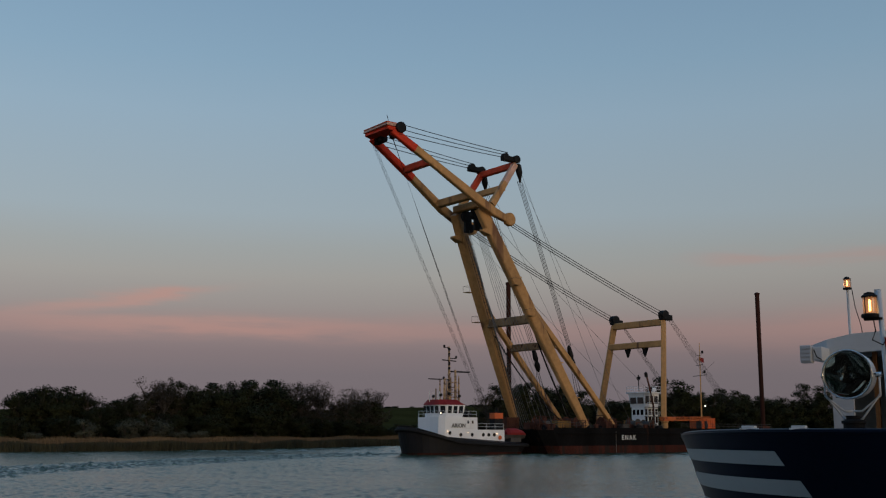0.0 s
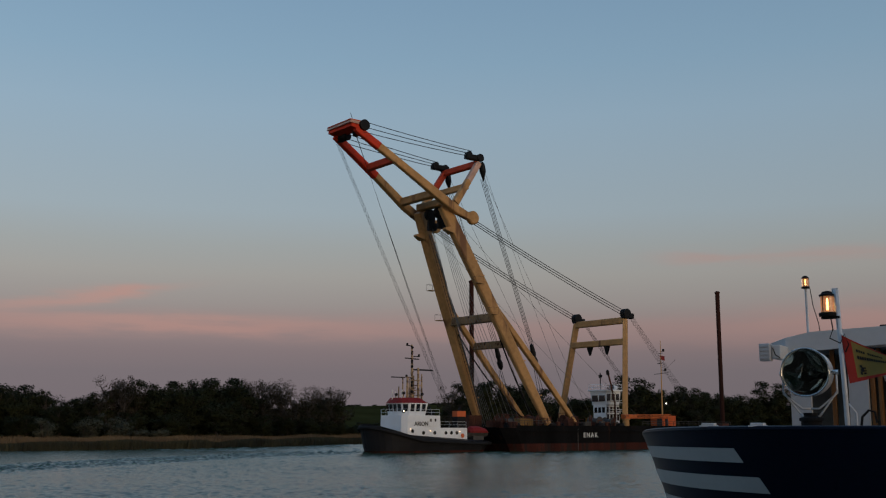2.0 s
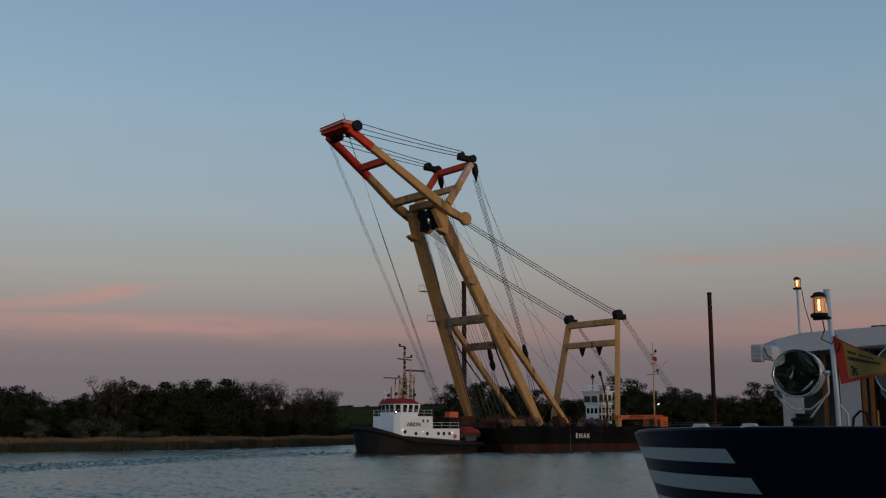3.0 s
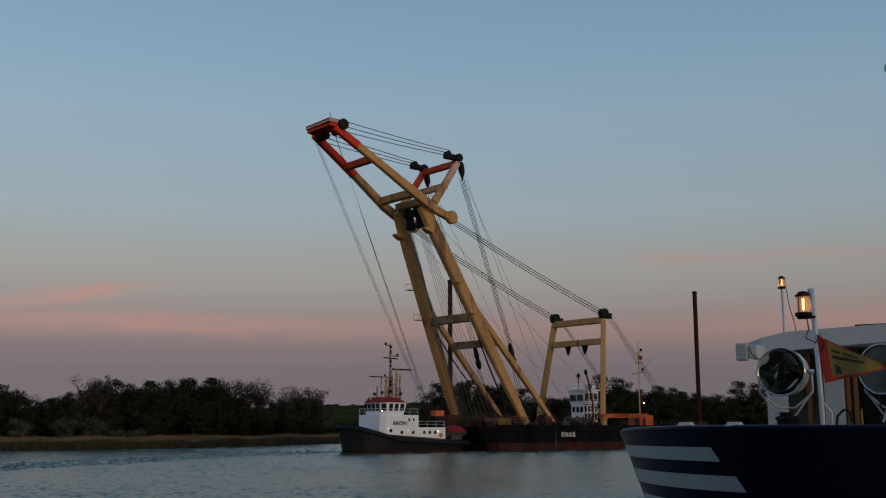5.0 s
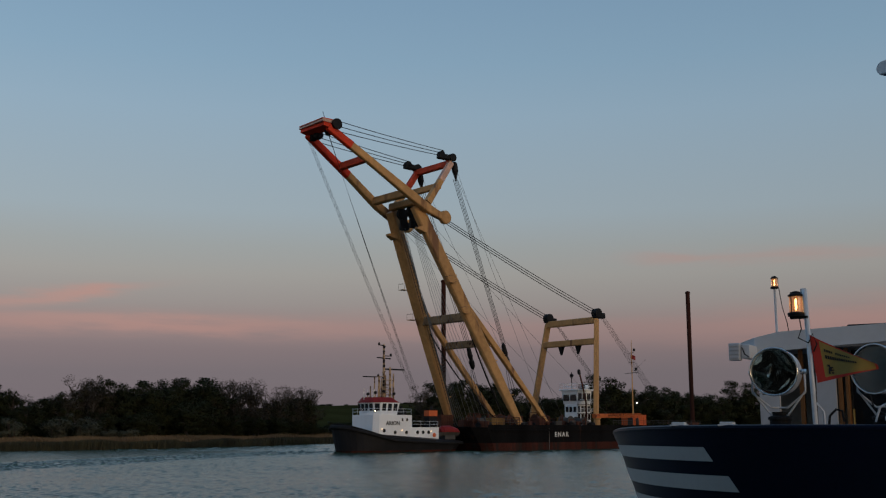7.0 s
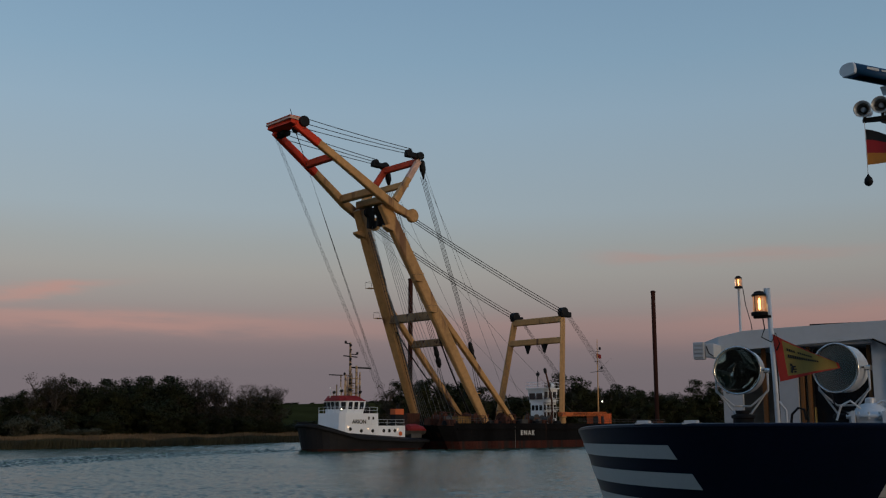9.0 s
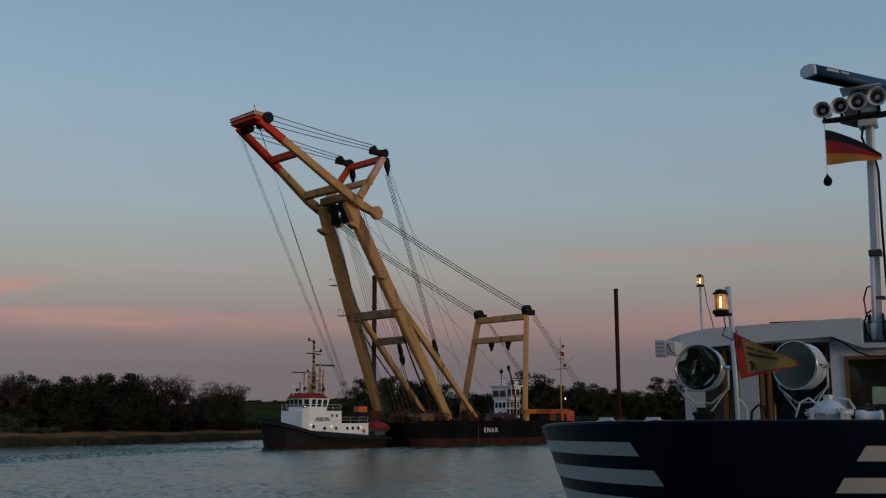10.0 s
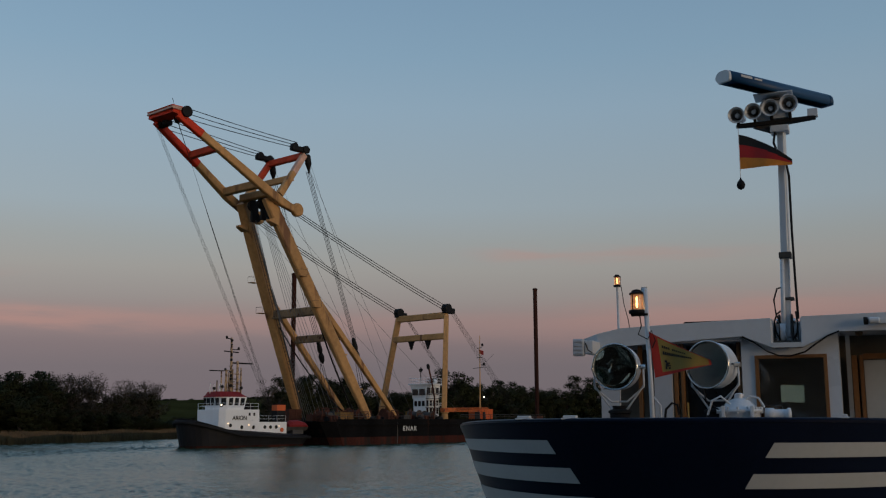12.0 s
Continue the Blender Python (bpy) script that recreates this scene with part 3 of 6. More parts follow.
# wheelhouse
house = part("wheelhouse", box((-16.8, 0.2, 3.3), (-12, 3.0, 7.0), 0.06), WHITE, crane, "white crane wheelhouse two decks high")
part("bridge", loft([[(-16.6, 0.0, 7.0), (-12.0, 0.0, 7.0), (-12.0, 3.1, 7.0), (-16.6, 3.1, 7.0)], [(-16.8, -0.2, 9.2), (-11.6, -0.2, 9.2), (-11.6, 3.3, 9.2), (-16.8, 3.3, 9.2)]]), WHITE, house)
part("roof_slab", box((-17.1, -0.5, 9.2), (-11.3, 3.6, 9.4), 0.04), WHITE, house)
for k in range(3):
    part("window_pane", box((-13.3 - k * 1.55, 3.17, 7.55), (-12.05 - k * 1.55, 3.26, 8.85), 0.02), DARK_GLASS, house)
for k in range(2):
    part("window_pane", box((-11.9, 0.1 + k * 1.55, 7.55), (-11.72, 1.4 + k * 1.55, 8.85), 0.02), DARK_GLASS, house)
for k in range(4):
    for z in (4.5, 5.75):
        part("window_pane", box((-13.1 - k * 1.15, 2.98, z), (-12.25 - k * 1.15, 3.06, z + 0.95), 0.02), DARK_GLASS, house)
for k in range(3):
    part("window_pane", box((-12.05, 0.45 + k * 0.85, 5.75), (-11.96, 1.05 + k * 0.85, 6.6), 0.02), DARK_GLASS, house)


def rail(path, h, parent, mat, r=0.025, mids=1, name="handrail"):
    bm = bmesh.new()
    for a, b in zip(path, path[1:]):
        a, b = Vector(a), Vector(b)
        for m_ in range(mids + 1):
            z = Vector((0, 0, h * (m_ + 1) / (mids + 1)))
            tube(a + z, b + z, r, seg=5, bm=bm)
        n = max(1, int((b - a).length / 1.2))
        for i in range(n + 1):
            q = a.lerp(b, i / n)
            tube(q, q + Vector((0, 0, h)), r, seg=5, bm=bm)
    return part(name, bm, mat, parent)


for z in (5.55, 7.0):
    part("deck_ledge", box((-17.4, 3.0, z - 0.06), (-11.9, 3.75, z), 0.02), GREY, house)
    rail([(-17.3, 3.7, z), (-11.9, 3.7, z)], 0.7, house, WHITE, 0.03)
for u in (-17.3, -14.6, -11.95):
    part("ledge_post", tube((u, 3.68, 3.3), (u, 3.68, 7.0), 0.06, seg=6), WHITE, house)
part("search_lamp", lathe([(0, 0.12), (0.1, 0.28), (0.45, 0.28), (0.5, 0.2)], (-14.2, 2.9, 9.85), (0.3, 1, 0), 12), GREASE, house)
part("life_raft", lathe([(-0.6, 0.2), (-0.5, 0.36), (0.5, 0.36), (0.6, 0.2)], (-15.9, 2.6, 9.8), (1, 0, 0), 12), WHITE, house)
rail([(-17, 3.5, 9.4), (-11.4, 3.5, 9.4), (-11.4, -0.4, 9.4), (-17, -0.4, 9.4)], 0.9, house, WHITE)
part("lamp_mast", tube((-12.8, 1.4, 9.4), (-12.8, 1.4, 12.2), 0.09, seg=8), GREASE, house)
part("floodlight", lathe([(0, 0.3), (0.35, 0.32), (0.8, 0.12)], (-12.6, 1.4, 11.6), (-1, 0, 0.2), 12), GREASE, house)
# signal mast at the stern
sm = part("signal_mast", tube((-30, 0, 3.3), (-30.1, 0, 18.4), 0.14, 0.05, 8), CREAM, crane, "thin cream signal mast with yards")
for z, half in ((12.7, 2.6), (14.5, 1.2), (16.2, 0.9)):
    part("yard", tube((-30 - half * 0.5, -half, z), (-30 + half * 0.5, half, z), 0.05, seg=6), GREASE, sm)
for z, du in ((13.2, -1.8), (15.2, -1.2), (16.6, -1.4)):
    part("lantern", lathe([(0, 0.15), (0.1, 0.2), (0.4, 0.2), (0.5, 0.1)], (-30 + du, -0.5, z), (0, 0, 1), 8), GREASE, sm)
    part("lantern_arm", tube((-30, 0, z), (-30 + du, -0.5, z), 0.035, seg=5), GREASE, sm)
bm = bmesh.new()
tube((-30, 0, 12.7), (-33.5, 0.4, 15.2), 0.02, seg=4, bm=bm)
part("mast_stay", bm, ROPE, sm)
part("flag", loft([[(-30.2 - 0.18 * k, -0.3 + 0.05 * math.sin(k * 1.3), 15.2 + b - 0.03 * k) for b in (0, 0.75)] for k in range(8)], closed=False, caps=False), ROOF_RED, sm, "small dark red flag")
part("lit_lantern", lathe([(0, 0.03), (0.05, 0.075), (0.15, 0.075), (0.2, 0.03)], (-30.4, 0.6, 7.4), (0, 0, 1), 10), LAMP_WHITE, sm, "glowing white deck light")


# ---- tug ----
tug = root("tugboat", pose(-8.84, 143.1, 0, 0, 0, 220) @ Matrix.Diagonal((0.96, 0.96, 0.96, 1)), "black-hulled harbour tug with white superstructure and red roof", "tugboat")
TUG_PLAN = [(6.9, 0.0), (6.85, 0.75), (6.6, 1.5), (6.2, 2.2), (5.6, 2.8), (4.7, 3.35), (3.6, 3.8), (2.0, 4.1), (0, 4.2), (-8.5, 4.2), (-11.5, 4.0), (-13.2, 3.0), (-13.8, 0)]


def tug_ring(k, top):
    """k: 0 keel side, 1 deck edge."""
    pts = []
    for sgn in (1, -1):
        row = TUG_PLAN if sgn > 0 else TUG_PLAN[-2:0:-1]
        for u, v in row:
            sheer = 1.55 + 0.45 * max(0, (u + 9) / 9) * 0.6 + 1.95 * max(0, (u + 1) / 8.0) ** 1.2
            z = -1.2 + 1.5 * k / 0.45 if k <= 0.45 else 0.3 + (sheer - 0.3) * (k - 0.45) / 0.55
            rake = 1 - 0.2 * (1 - k) * (1 if u > 0 else 0.5)
            pts.append((u * rake, v * sgn * (0.82 + 0.18 * k), z + top))
    return pts


thull = part("hull", loft([tug_ring(k, 0) for k in (0.45, 0.7, 0.88, 1.0)]), TUG_BLACK, tug, "black tug hull with raised bow")
part("lower_hull", loft([tug_ring(k, -0.002) for k in (0.0, 0.3, 0.45)], caps=False), HULL_RUST, thull, "dull red boot topping")
rub = [(u * 1.012, v * 1.02, 1.25 + 0.45 * max(0, (u + 9) / 9) * 0.6 + 1.75 * max(0, (u + 1) / 8.0) ** 1.2) for u, v in TUG_PLAN]
part("fender", pipe(rub, 0.22, 8), BLACK_RUBBER, thull)
part("fender", pipe([(u, -v, z) for u, v, z in rub], 0.22, 8), BLACK_RUBBER, thull)
part("bow_fender", pipe([(u * 1.02, v, 2.9 + 0.08 * u) for v, u in ((-2.6, 5.7), (-1.4, 6.5), (0, 6.75), (1.4, 6.5), (2.6, 5.7))], 0.3, 10), BLACK_RUBBER, thull)


def prism(plan, z0, z1, grow=0.0, bm=None):
    cx = sum(p[0] for p in plan) / len(plan)
    return loft([[(u, v, z0) for u, v in plan], [(cx + (u - cx) * (1 + grow), v * (1 + grow), z1) for u, v in plan]], bm)


lower = part("deckhouse", prism([(2.5, 2.5), (1.9, 3.2), (-8.8, 3.2), (-8.8, -3.2), (1.9, -3.2), (2.5, -2.5)], 1.7, 3.45), WHITE, tug, "white lower deckhouse with portholes")
upper = part("upper_house", prism([(2.4, 2.45), (1.8, 3.15), (-3.9, 3.15), (-3.9, -3.15), (1.8, -3.15), (2.4, -2.45)], 3.45, 5.15), WHITE, tug, "white upper house carrying the tug's name")
lettering("ARION", 0.78, LETTER_DARK, upper, pose(-0.55, 3.19, 3.75, 90, 0, 180), label="black painted tug name")
bridge_plan = [(1.9, 0.9), (1.7, 1.7), (1.0, 2.4), (-1.8, 2.4), (-1.8, -2.4), (1.0, -2.4), (1.7, -1.7), (1.9, -0.9)]
bridge = part("bridge", prism(bridge_plan, 5.15, 6.85, 0.12), WHITE, tug, "white bridge with a band of dark windows")
roof = part("roof", prism([(u * 1.14, v * 1.12) for u, v in bridge_plan], 6.85, 7.6, -0.3), ROOF_RED, tug, "dark red sloping bridge roof")
ring = bridge_plan + bridge_plan[:1]
for (u0, v0), (u1, v1) in zip(ring, ring[1:]):
    a, b = Vector((u0, v0)) * 1.045, Vector((u1, v1)) * 1.045
    n = max(1, round((b - a).length / 1.0))
    out = Vector(((b - a).y, -(b - a).x)).normalized()
    if out.dot((a + b) / 2 - Vector((0.1, 0))) < 0:
        out = -out
    for i in range(n):
        p, q = a.lerp(b, (i + 0.17) / n), a.lerp(b, (i + 0.83) / n)
        bm = loft([[(*(p + out * o), z) for o, z in ((-0.08, 5.72), (0.04, 5.72), (0.19, 6.72), (-0.08, 6.72))], [(*(q + out * o), z) for o, z in ((-0.08, 5.72), (0.04, 5.72), (0.19, 6.72), (-0.08, 6.72))]])
        part("window_pane", bm, DARK_GLASS, bridge)
for u in (1.0, -0.9, -2.9, -4.9, -5.9, -6.9):
    part("porthole", lathe([(0, 0.26), (0.04, 0.26), (0.06, 0.2)], (u, 3.19, 2.75 if u < 0.5 else 3.0), (0, 1, 0), 14), DARK_GLASS, lower)
for u, z in ((1.4, 3.25), (-2.1, 3.05), (-7.4, 2.9)):
    part("bulkhead_lamp", lathe([(0, 0.06), (0.05, 0.075), (0.1, 0.04)], (u, 3.2, z), (0, 1, 0), 10), LAMP_DECK, lower, "lit warm bulkhead lamp")
part("lifebuoy", lathe([(0, 0.2), (0.05, 0.3), (0.12, 0.3), (0.15, 0.2)], (-7.9, 3.2, 2.35), (0, 1, 0), 16), ORANGE, lower, "orange lifebuoy")
for u in (-3.0, -2.2):
    part("door", box((u - 0.3, 3.14, 3.6), (u + 0.3, 3.2, 4.9), 0.03), WHITE, upper)
    part("door_window", box((u - 0.15, 3.16, 4.3), (u + 0.15, 3.22, 4.7), 0.02), DARK_GLASS, upper)
rail([(2.4, 2.4, 5.15), (1.8, 3.1, 5.15), (-3.8, 3.1, 5.15)], 0.85, upper, WHITE, 0.018)
rail([(2.4, 2.4, 5.15), (2.4, -2.4, 5.15), (1.8, -3.1, 5.15)], 0.85, upper, WHITE, 0.018)
rail([(-4.0, 3.1, 3.45), (-8.7, 3.1, 3.45)], 0.85, lower, WHITE, 0.018)
for fu, fv in ((-8.7, 1.5), (-5.2, -1.2)):
    fun = part("funnel", prism([(fu + 0.75, fv + 0.55), (fu - 0.75, fv + 0.55), (fu - 0.75, fv - 0.55), (fu + 0.75, fv - 0.55)], 3.45, 5.95, 0.0), GREASE, tug, "black funnel with an orange band" if fv > 0 else "plain black funnel")
    if fv > 0:
        part("funnel_band", prism([(fu + 0.78, fv + 0.58), (fu - 0.78, fv + 0.58), (fu - 0.78, fv - 0.58), (fu + 0.78, fv - 0.58)], 5.05, 5.85, 0.0), ORANGE, fun)
    part("exhaust_pipe", tube((fu, fv, 5.8), (fu - 0.2, fv, 6.5), 0.18, seg=8), GREASE, fun)
tent = [(-0.95, 2.75), (-0.98, 3.05), (-0.62, 3.5), (0.0, 3.72), (0.62, 3.5), (0.98, 3.05), (0.95, 2.75)]
boat = part("rescue_boat", loft([[(u, 2.0 + v * k, 2.75 + (z - 2.75) * h) for v, z in tent] for u, k, h in ((-9.9, 0.55, 0.55), (-10.3, 0.9, 0.95), (-11.8, 1.0, 1.0), (-12.9, 0.95, 0.7), (-13.2, 0.8, 0.3))]), ROOF_RED, tug, "dull red covered rescue boat")
part("boat_hull", loft([[(u, 2.0 + v * k, z) for v, z in ((-0.9, 2.76), (-0.6, 2.3), (0, 2.1), (0.6, 2.3), (0.9, 2.76))] for u, k in ((-9.7, 0.3), (-10.3, 0.9), (-12.6, 1.0), (-13.3, 0.8))]), GREY, boat)
part("cradle", box((-12.4, 1.3, 1.7), (-10.4, 2.7, 2.3), 0.05), GREY, boat)
part("towing_winch", lathe([(-1.2, 0.9), (-1.1, 0.9), (-1.05, 0.6), (1.05, 0.6), (1.1, 0.9), (1.2, 0.9)], (-11.6, -1.2, 2.4), (0, 1, 0), 18), GREY, tug, "grey towing winch drum")
MAST_PAINT = material("weathered_cream_mast_paint", (0.36, 0.25, 0.15), 0.65, spec=0.2, vary=0.4, scale=0.9, wear=(0.10, 0.06, 0.04), wear_at=0.5)
# mast with lights, yards and radar
tm = part("mast", tube((-1.3, 0, 7.3), (-1.2, 0, 15.2), 0.24, 0.13, 10), MAST_PAINT, tug, "cream signal mast with dark yards and lanterns")
for z, half, du in ((13.2, 0.6, 1.65), (14.9, 0.9, 0.9), (10.4, 0.9, 0.9), (9.0, 1.2, 0.3), (8.3, 1.5, 0.5)):
    part("yard", tube((-1.25 - du, -half, z), (-1.25 + du, half, z), 0.09, seg=6), MAST_PAINT if z < 10 else GREASE, tm)
for k, (z, du) in enumerate(((14.6, 0.2), (13.9, 0.2), (12.6, 0.2), (11.9, 0.2), (9.7, 0.2), (9.2, 0.25), (15.0, 1.1), (10.5, 1.2), (13.5, -1.0))):
    part("lantern", lathe([(0, 0.1), (0.06, 0.16), (0.30, 0.16), (0.38, 0.08)], (-1.25 + du, 0.3, z), (0, 0, 1), 8), GREASE, tm)
    part("lantern_arm", tube((-1.25, 0, z + 0.02), (-1.25 + du * 1.1, 0.3, z + 0.02), 0.07, seg=6), MAST_PAINT if k % 2 else GREASE, tm)
part("radar_scanner", box((-4.9, -0.25, 11.55), (-1.5, 0.15, 11.75), 0.04), GREASE, tm)
part("radar_scanner", box((0.0, -0.1, 10.42), (2.4, 0.1, 10.56), 0.03), GREASE, tm)
part("radar_post", tube((0.45, 0.1, 7.3), (0.45, 0.1, 10.45), 0.12, 0.08, 8), MAST_PAINT, tm)
for u, v, top in ((-0.4, 0.7, 10.3), (-2.1, -0.8, 10.8)):
    leg = part("mast_leg", tube((u, v, 7.3), (u * 0.75 - 0.3, v * 0.5, top), 0.13, 0.08, 8), MAST_PAINT, tm)
    part("leg_bracket", tube((u * 0.85 - 0.2, v * 0.6, 9.4), (-1.25, 0, 9.6), 0.06, seg=6), MAST_PAINT, tm)
for z, half in ((12.2, 0.7), (11.2, 1.0), (13.9, 0.5)):
    part("yard", tube((-1.25 - half * 0.5, -half, z), (-1.25 + half * 0.5, half, z + 0.1), 0.07, seg=6), MAST_PAINT, tm)
for u, v in ((-2.6, 0.5), (0.2, 0.7), (0.5, -0.8)):
    pst = part("aerial_post", tube((u, v, 7.3), (u, v, 11.0 if u < 0 else 9.2), 0.16 if u < 0 else 0.1, 0.09, 8), MAST_PAINT, tug)
for k, u in enumerate((1.2, 0.7, 1.6, 1.9)):
    part("roof_aerial", tube((u, 0.8 - 0.4 * k, 7.3), (u, 0.8 - 0.4 * k, 8.6 + 0.2 * (k % 2)), 0.05, seg=5), LETTER, tug)
for u, v, h in ((0.9, 0.9, 0.9), (1.7, 0.2, 0.7), (-0.3, 1.2, 1.1), (-2.2, 1.1, 0.8)):
    sl = part("roof_searchlight", lathe([(0, 0.1), (0.08, 0.22), (0.36, 0.22), (0.42, 0.14)], (u, v, 7.35 + h), (0.5, 1, 0), 10), GREASE, tug)
    part("lamp_post", tube((u, v, 7.2), (u, v, 7.35 + h), 0.07, seg=6), MAST_PAINT, sl)
for u, top in ((-0.1, 10.6), (-2.0, 11.9)):
    part("lattice_leg", girder([(u, 0.5, 7.3), (u - 0.05, 0.4, top)], [(0.34, 0.34), (0.26, 0.26)]), MAST_PAINT, tm)
for z in (8.0, 8.7, 9.4, 10.1):
    part("ladder_rung", tube((-2.6, 0.5, z), (-1.3, 0.2, z), 0.07, seg=5), MAST_PAINT, tm)
fl = part("floodlight", lathe([(0, 0.1), (0.15, 0.24), (0.3, 0.24)], (2.2, 2.6, 5.7), (0.4, 1, 0), 10), GREASE, tug)
part("lamp_glass", lathe([(0.3, 0.07), (0.33, 0.04)], (2.2, 2.6, 5.7), (0.4, 1, 0), 10), LAMP_WHITE, fl, "lit white floodlight glass")


# ---- moored river ship: u runs aft from the nose of the bow, v to its starboard side ----
SHIP = pose(0, 0, 0, 0, 0, 0.42) @ pose(4.035, 10.9025, 0, 0, 0, 59.69)
ship = root("river_ship", SHIP, "navy blue river passenger ship with grey bow stripes and white deckhouse", "ship")
BEAM, NOSE, RIM = 3.75, 5.0, 3.31


def plan(th, inset=0.0):
    """Outline of the bow; th in degrees from the nose, beyond 90 along the straight side. inset narrows it."""
    s = 1 if th >= 0 else -1
    a = min(abs(th), 90)
    u, v = NOSE * (1 - math.cos(radians(a))), BEAM * math.sin(radians(a))
    nu, nv = -math.cos(radians(a)) / NOSE, math.sin(radians(a)) / BEAM
    ln = math.hypot(nu, nv)
    u += max(0, abs(th) - 90) * 0.6
    return Vector((u - nu / ln * inset, s * (v - nv / ln * inset)))


def shell(th, z, proud=0.0):
    flare = 0.30 * max(0.0, RIM - z) + 0.035 * max(0.0, RIM - z) ** 2
    p = plan(th, flare - proud)
    sheer = -0.06 * (min(abs(th), 80) / 60) ** 3 * max(0.0, min(1.0, (z - 3.0) / 0.25))
    return Vector((p.x, p.y, z + sheer))


TH = [k * 1.5 for k in range(-92, 93)]
rings = [[shell(th, z) for th in TH] for z in (-0.6, 0.2, 0.8, 1.3, 1.7, *[2.0 + 0.07 * k for k in range(18)], 3.26, RIM)]
bm = loft(rings, closed=False, caps=False)
shull = part("hull", bm, NAVY, ship, "glossy navy blue flared bow plating", True)
# rolled rim, inner bulwark face and deck
part("gunwale", pipe([shell(th, RIM - 0.015, -0.03) for th in TH], 0.035, 8), NAVY, shull)
part("bulwark", loft([[shell(th, RIM, -0.12) for th in TH], [shell(th, 2.5, -0.12) + Vector((0.0, 0, 0)) for th in TH]], closed=False, caps=False), CLEAN_WHITE, shull)
bm = bmesh.new()
vs = [bm.verts.new((*plan(th, 0.36), 2.62)) for th in TH]
bm.faces.new(vs)
part("foredeck", bm, GREY, shull, "grey painted foredeck")


def stripe(z0, z1, edge, slope, sgn):
    """A band of paint 3 mm proud that ends in a slanted edge."""
    cols = []
    n = 40
    for k in range(n + 1):
        col = []
        for j in range(5):
            z = z0 + (z1 - z0) * j / 4
            start = edge + slope * (z - z0)
            th = start + (100 - start) * (k / n) ** 1.2
            col.append(shell(sgn * th, z, 0.008))
        cols.append(col)
    return part("bow_stripe", loft(cols, closed=False, caps=False), STRIPE, shull, "pale grey painted bow stripe", True)


for sgn, bands in ((1, ((2.92, 3.08, 21.0), (2.59, 2.765, 17.0), (2.26, 2.44, 13.0))), (-1, ((2.90, 3.06, 16.7), (2.57, 2.73, 13.5), (2.24, 2.40, 10.3)))):
    for z0, z1, edge in bands:
        stripe(z0, z1, edge, 8.6, sgn)


# ---- trees, bushes and reeds on the far shore ----
def leaf_material(name, c):
    m = bpy.data.materials.new(name)
    m.use_nodes = True
    t = m.node_tree
    b = t.nodes["Principled BSDF"]
    geo = t.nodes.new("ShaderNodeNewGeometry")
    inf = t.nodes.new("ShaderNodeObjectInfo")
    mix = t.nodes.new("ShaderNodeMath")
    mix.operation = "MULTIPLY_ADD"
    t.links.new(inf.outputs["Random"], mix.inputs[0])
    mix.inputs[1].default_value = 0.6
    sc = t.nodes.new("ShaderNodeMath")
    sc.operation = "MULTIPLY"
    t.links.new(geo.outputs["Random Per Island"], sc.inputs[0])
    sc.inputs[1].default_value = 0.4
    t.links.new(sc.outputs[0], mix.inputs[2])
    r = ramp_of(t, [(0.0, tuple(k * 0.7 for k in c) + (1,)), (0.5, (*c, 1)), (1.0, (c[0] * 1.45, c[1] * 1.3, c[2] * 1.15, 1))])
    t.links.new(mix.outputs[0], r.inputs[0])
    t.links.new(r.outputs[0], b.inputs["Base Color"])
    b.inputs["Roughness"].default_value = 0.85
    b.inputs["Specular IOR Level"].default_value = 0.1
    return m


LEAF = leaf_material("dark_broadleaf_foliage", (0.025, 0.030, 0.013))
LEAF_THIN = leaf_material("sparse_spring_foliage", (0.042, 0.036, 0.022))
LEAF_PALE = leaf_material("pale_blossoming_foliage", (0.080, 0.085, 0.060))
BARK = material("dark_tree_bark", (0.040, 0.032, 0.026), 0.9, vary=0.4, scale=2)
REED_TAN = material("dry_tan_reed", (0.15, 0.095, 0.045), 0.85, vary=0.4, scale=0.15, fine=2.0)
REED_DARK = material("dark_reed_stubble", (0.040, 0.038, 0.018), 0.9, vary=0.4, scale=0.3, fine=3)


def leaf(crown, p, outward, size, rng):
    """One leaf cluster as a quad; its normal follows the swell of the lobe that it sits on."""
    d = Vector((rng.uniform(-1, 1), rng.uniform(-1, 1), rng.uniform(-0.8, 0.8))).normalized() * size
    e = Vector((rng.uniform(-1, 1), rng.uniform(-1, 1), rng.uniform(-1, 1))).normalized() * size * 0.7
    verts, faces, normals = crown
    i = len(verts)
    verts += [p - d, p + e, p + d, p - e * 0.6]
    faces.append((i, i + 1, i + 2, i + 3) if d.cross(e).dot(outward) < 0 else (i + 3, i + 2, i + 1, i))
    normals += [outward] * 4


def crown_part(crown, mat, parent):
    verts, faces, normals = crown
    me = bpy.data.meshes.new("crown")
    me.from_pydata(verts, [], faces)
    me.polygons.foreach_set("use_smooth", np.ones(len(faces), dtype=bool))
    me.normals_split_custom_set_from_vertices(normals)
    me.materials.append(mat)
    ob = new("crown", me)
    ob.parent = parent
    return ob


def limb_points(base, tip, rng, n=5, wob=0.25):
    pts = []
    for i in range(n + 1):
        k = i / n
        q = base.lerp(tip, k)
        pts.append(q + Vector((rng.uniform(-wob, wob), rng.uniform(-wob, wob), 0)) * (k * (1 - k) * 3))
    return pts


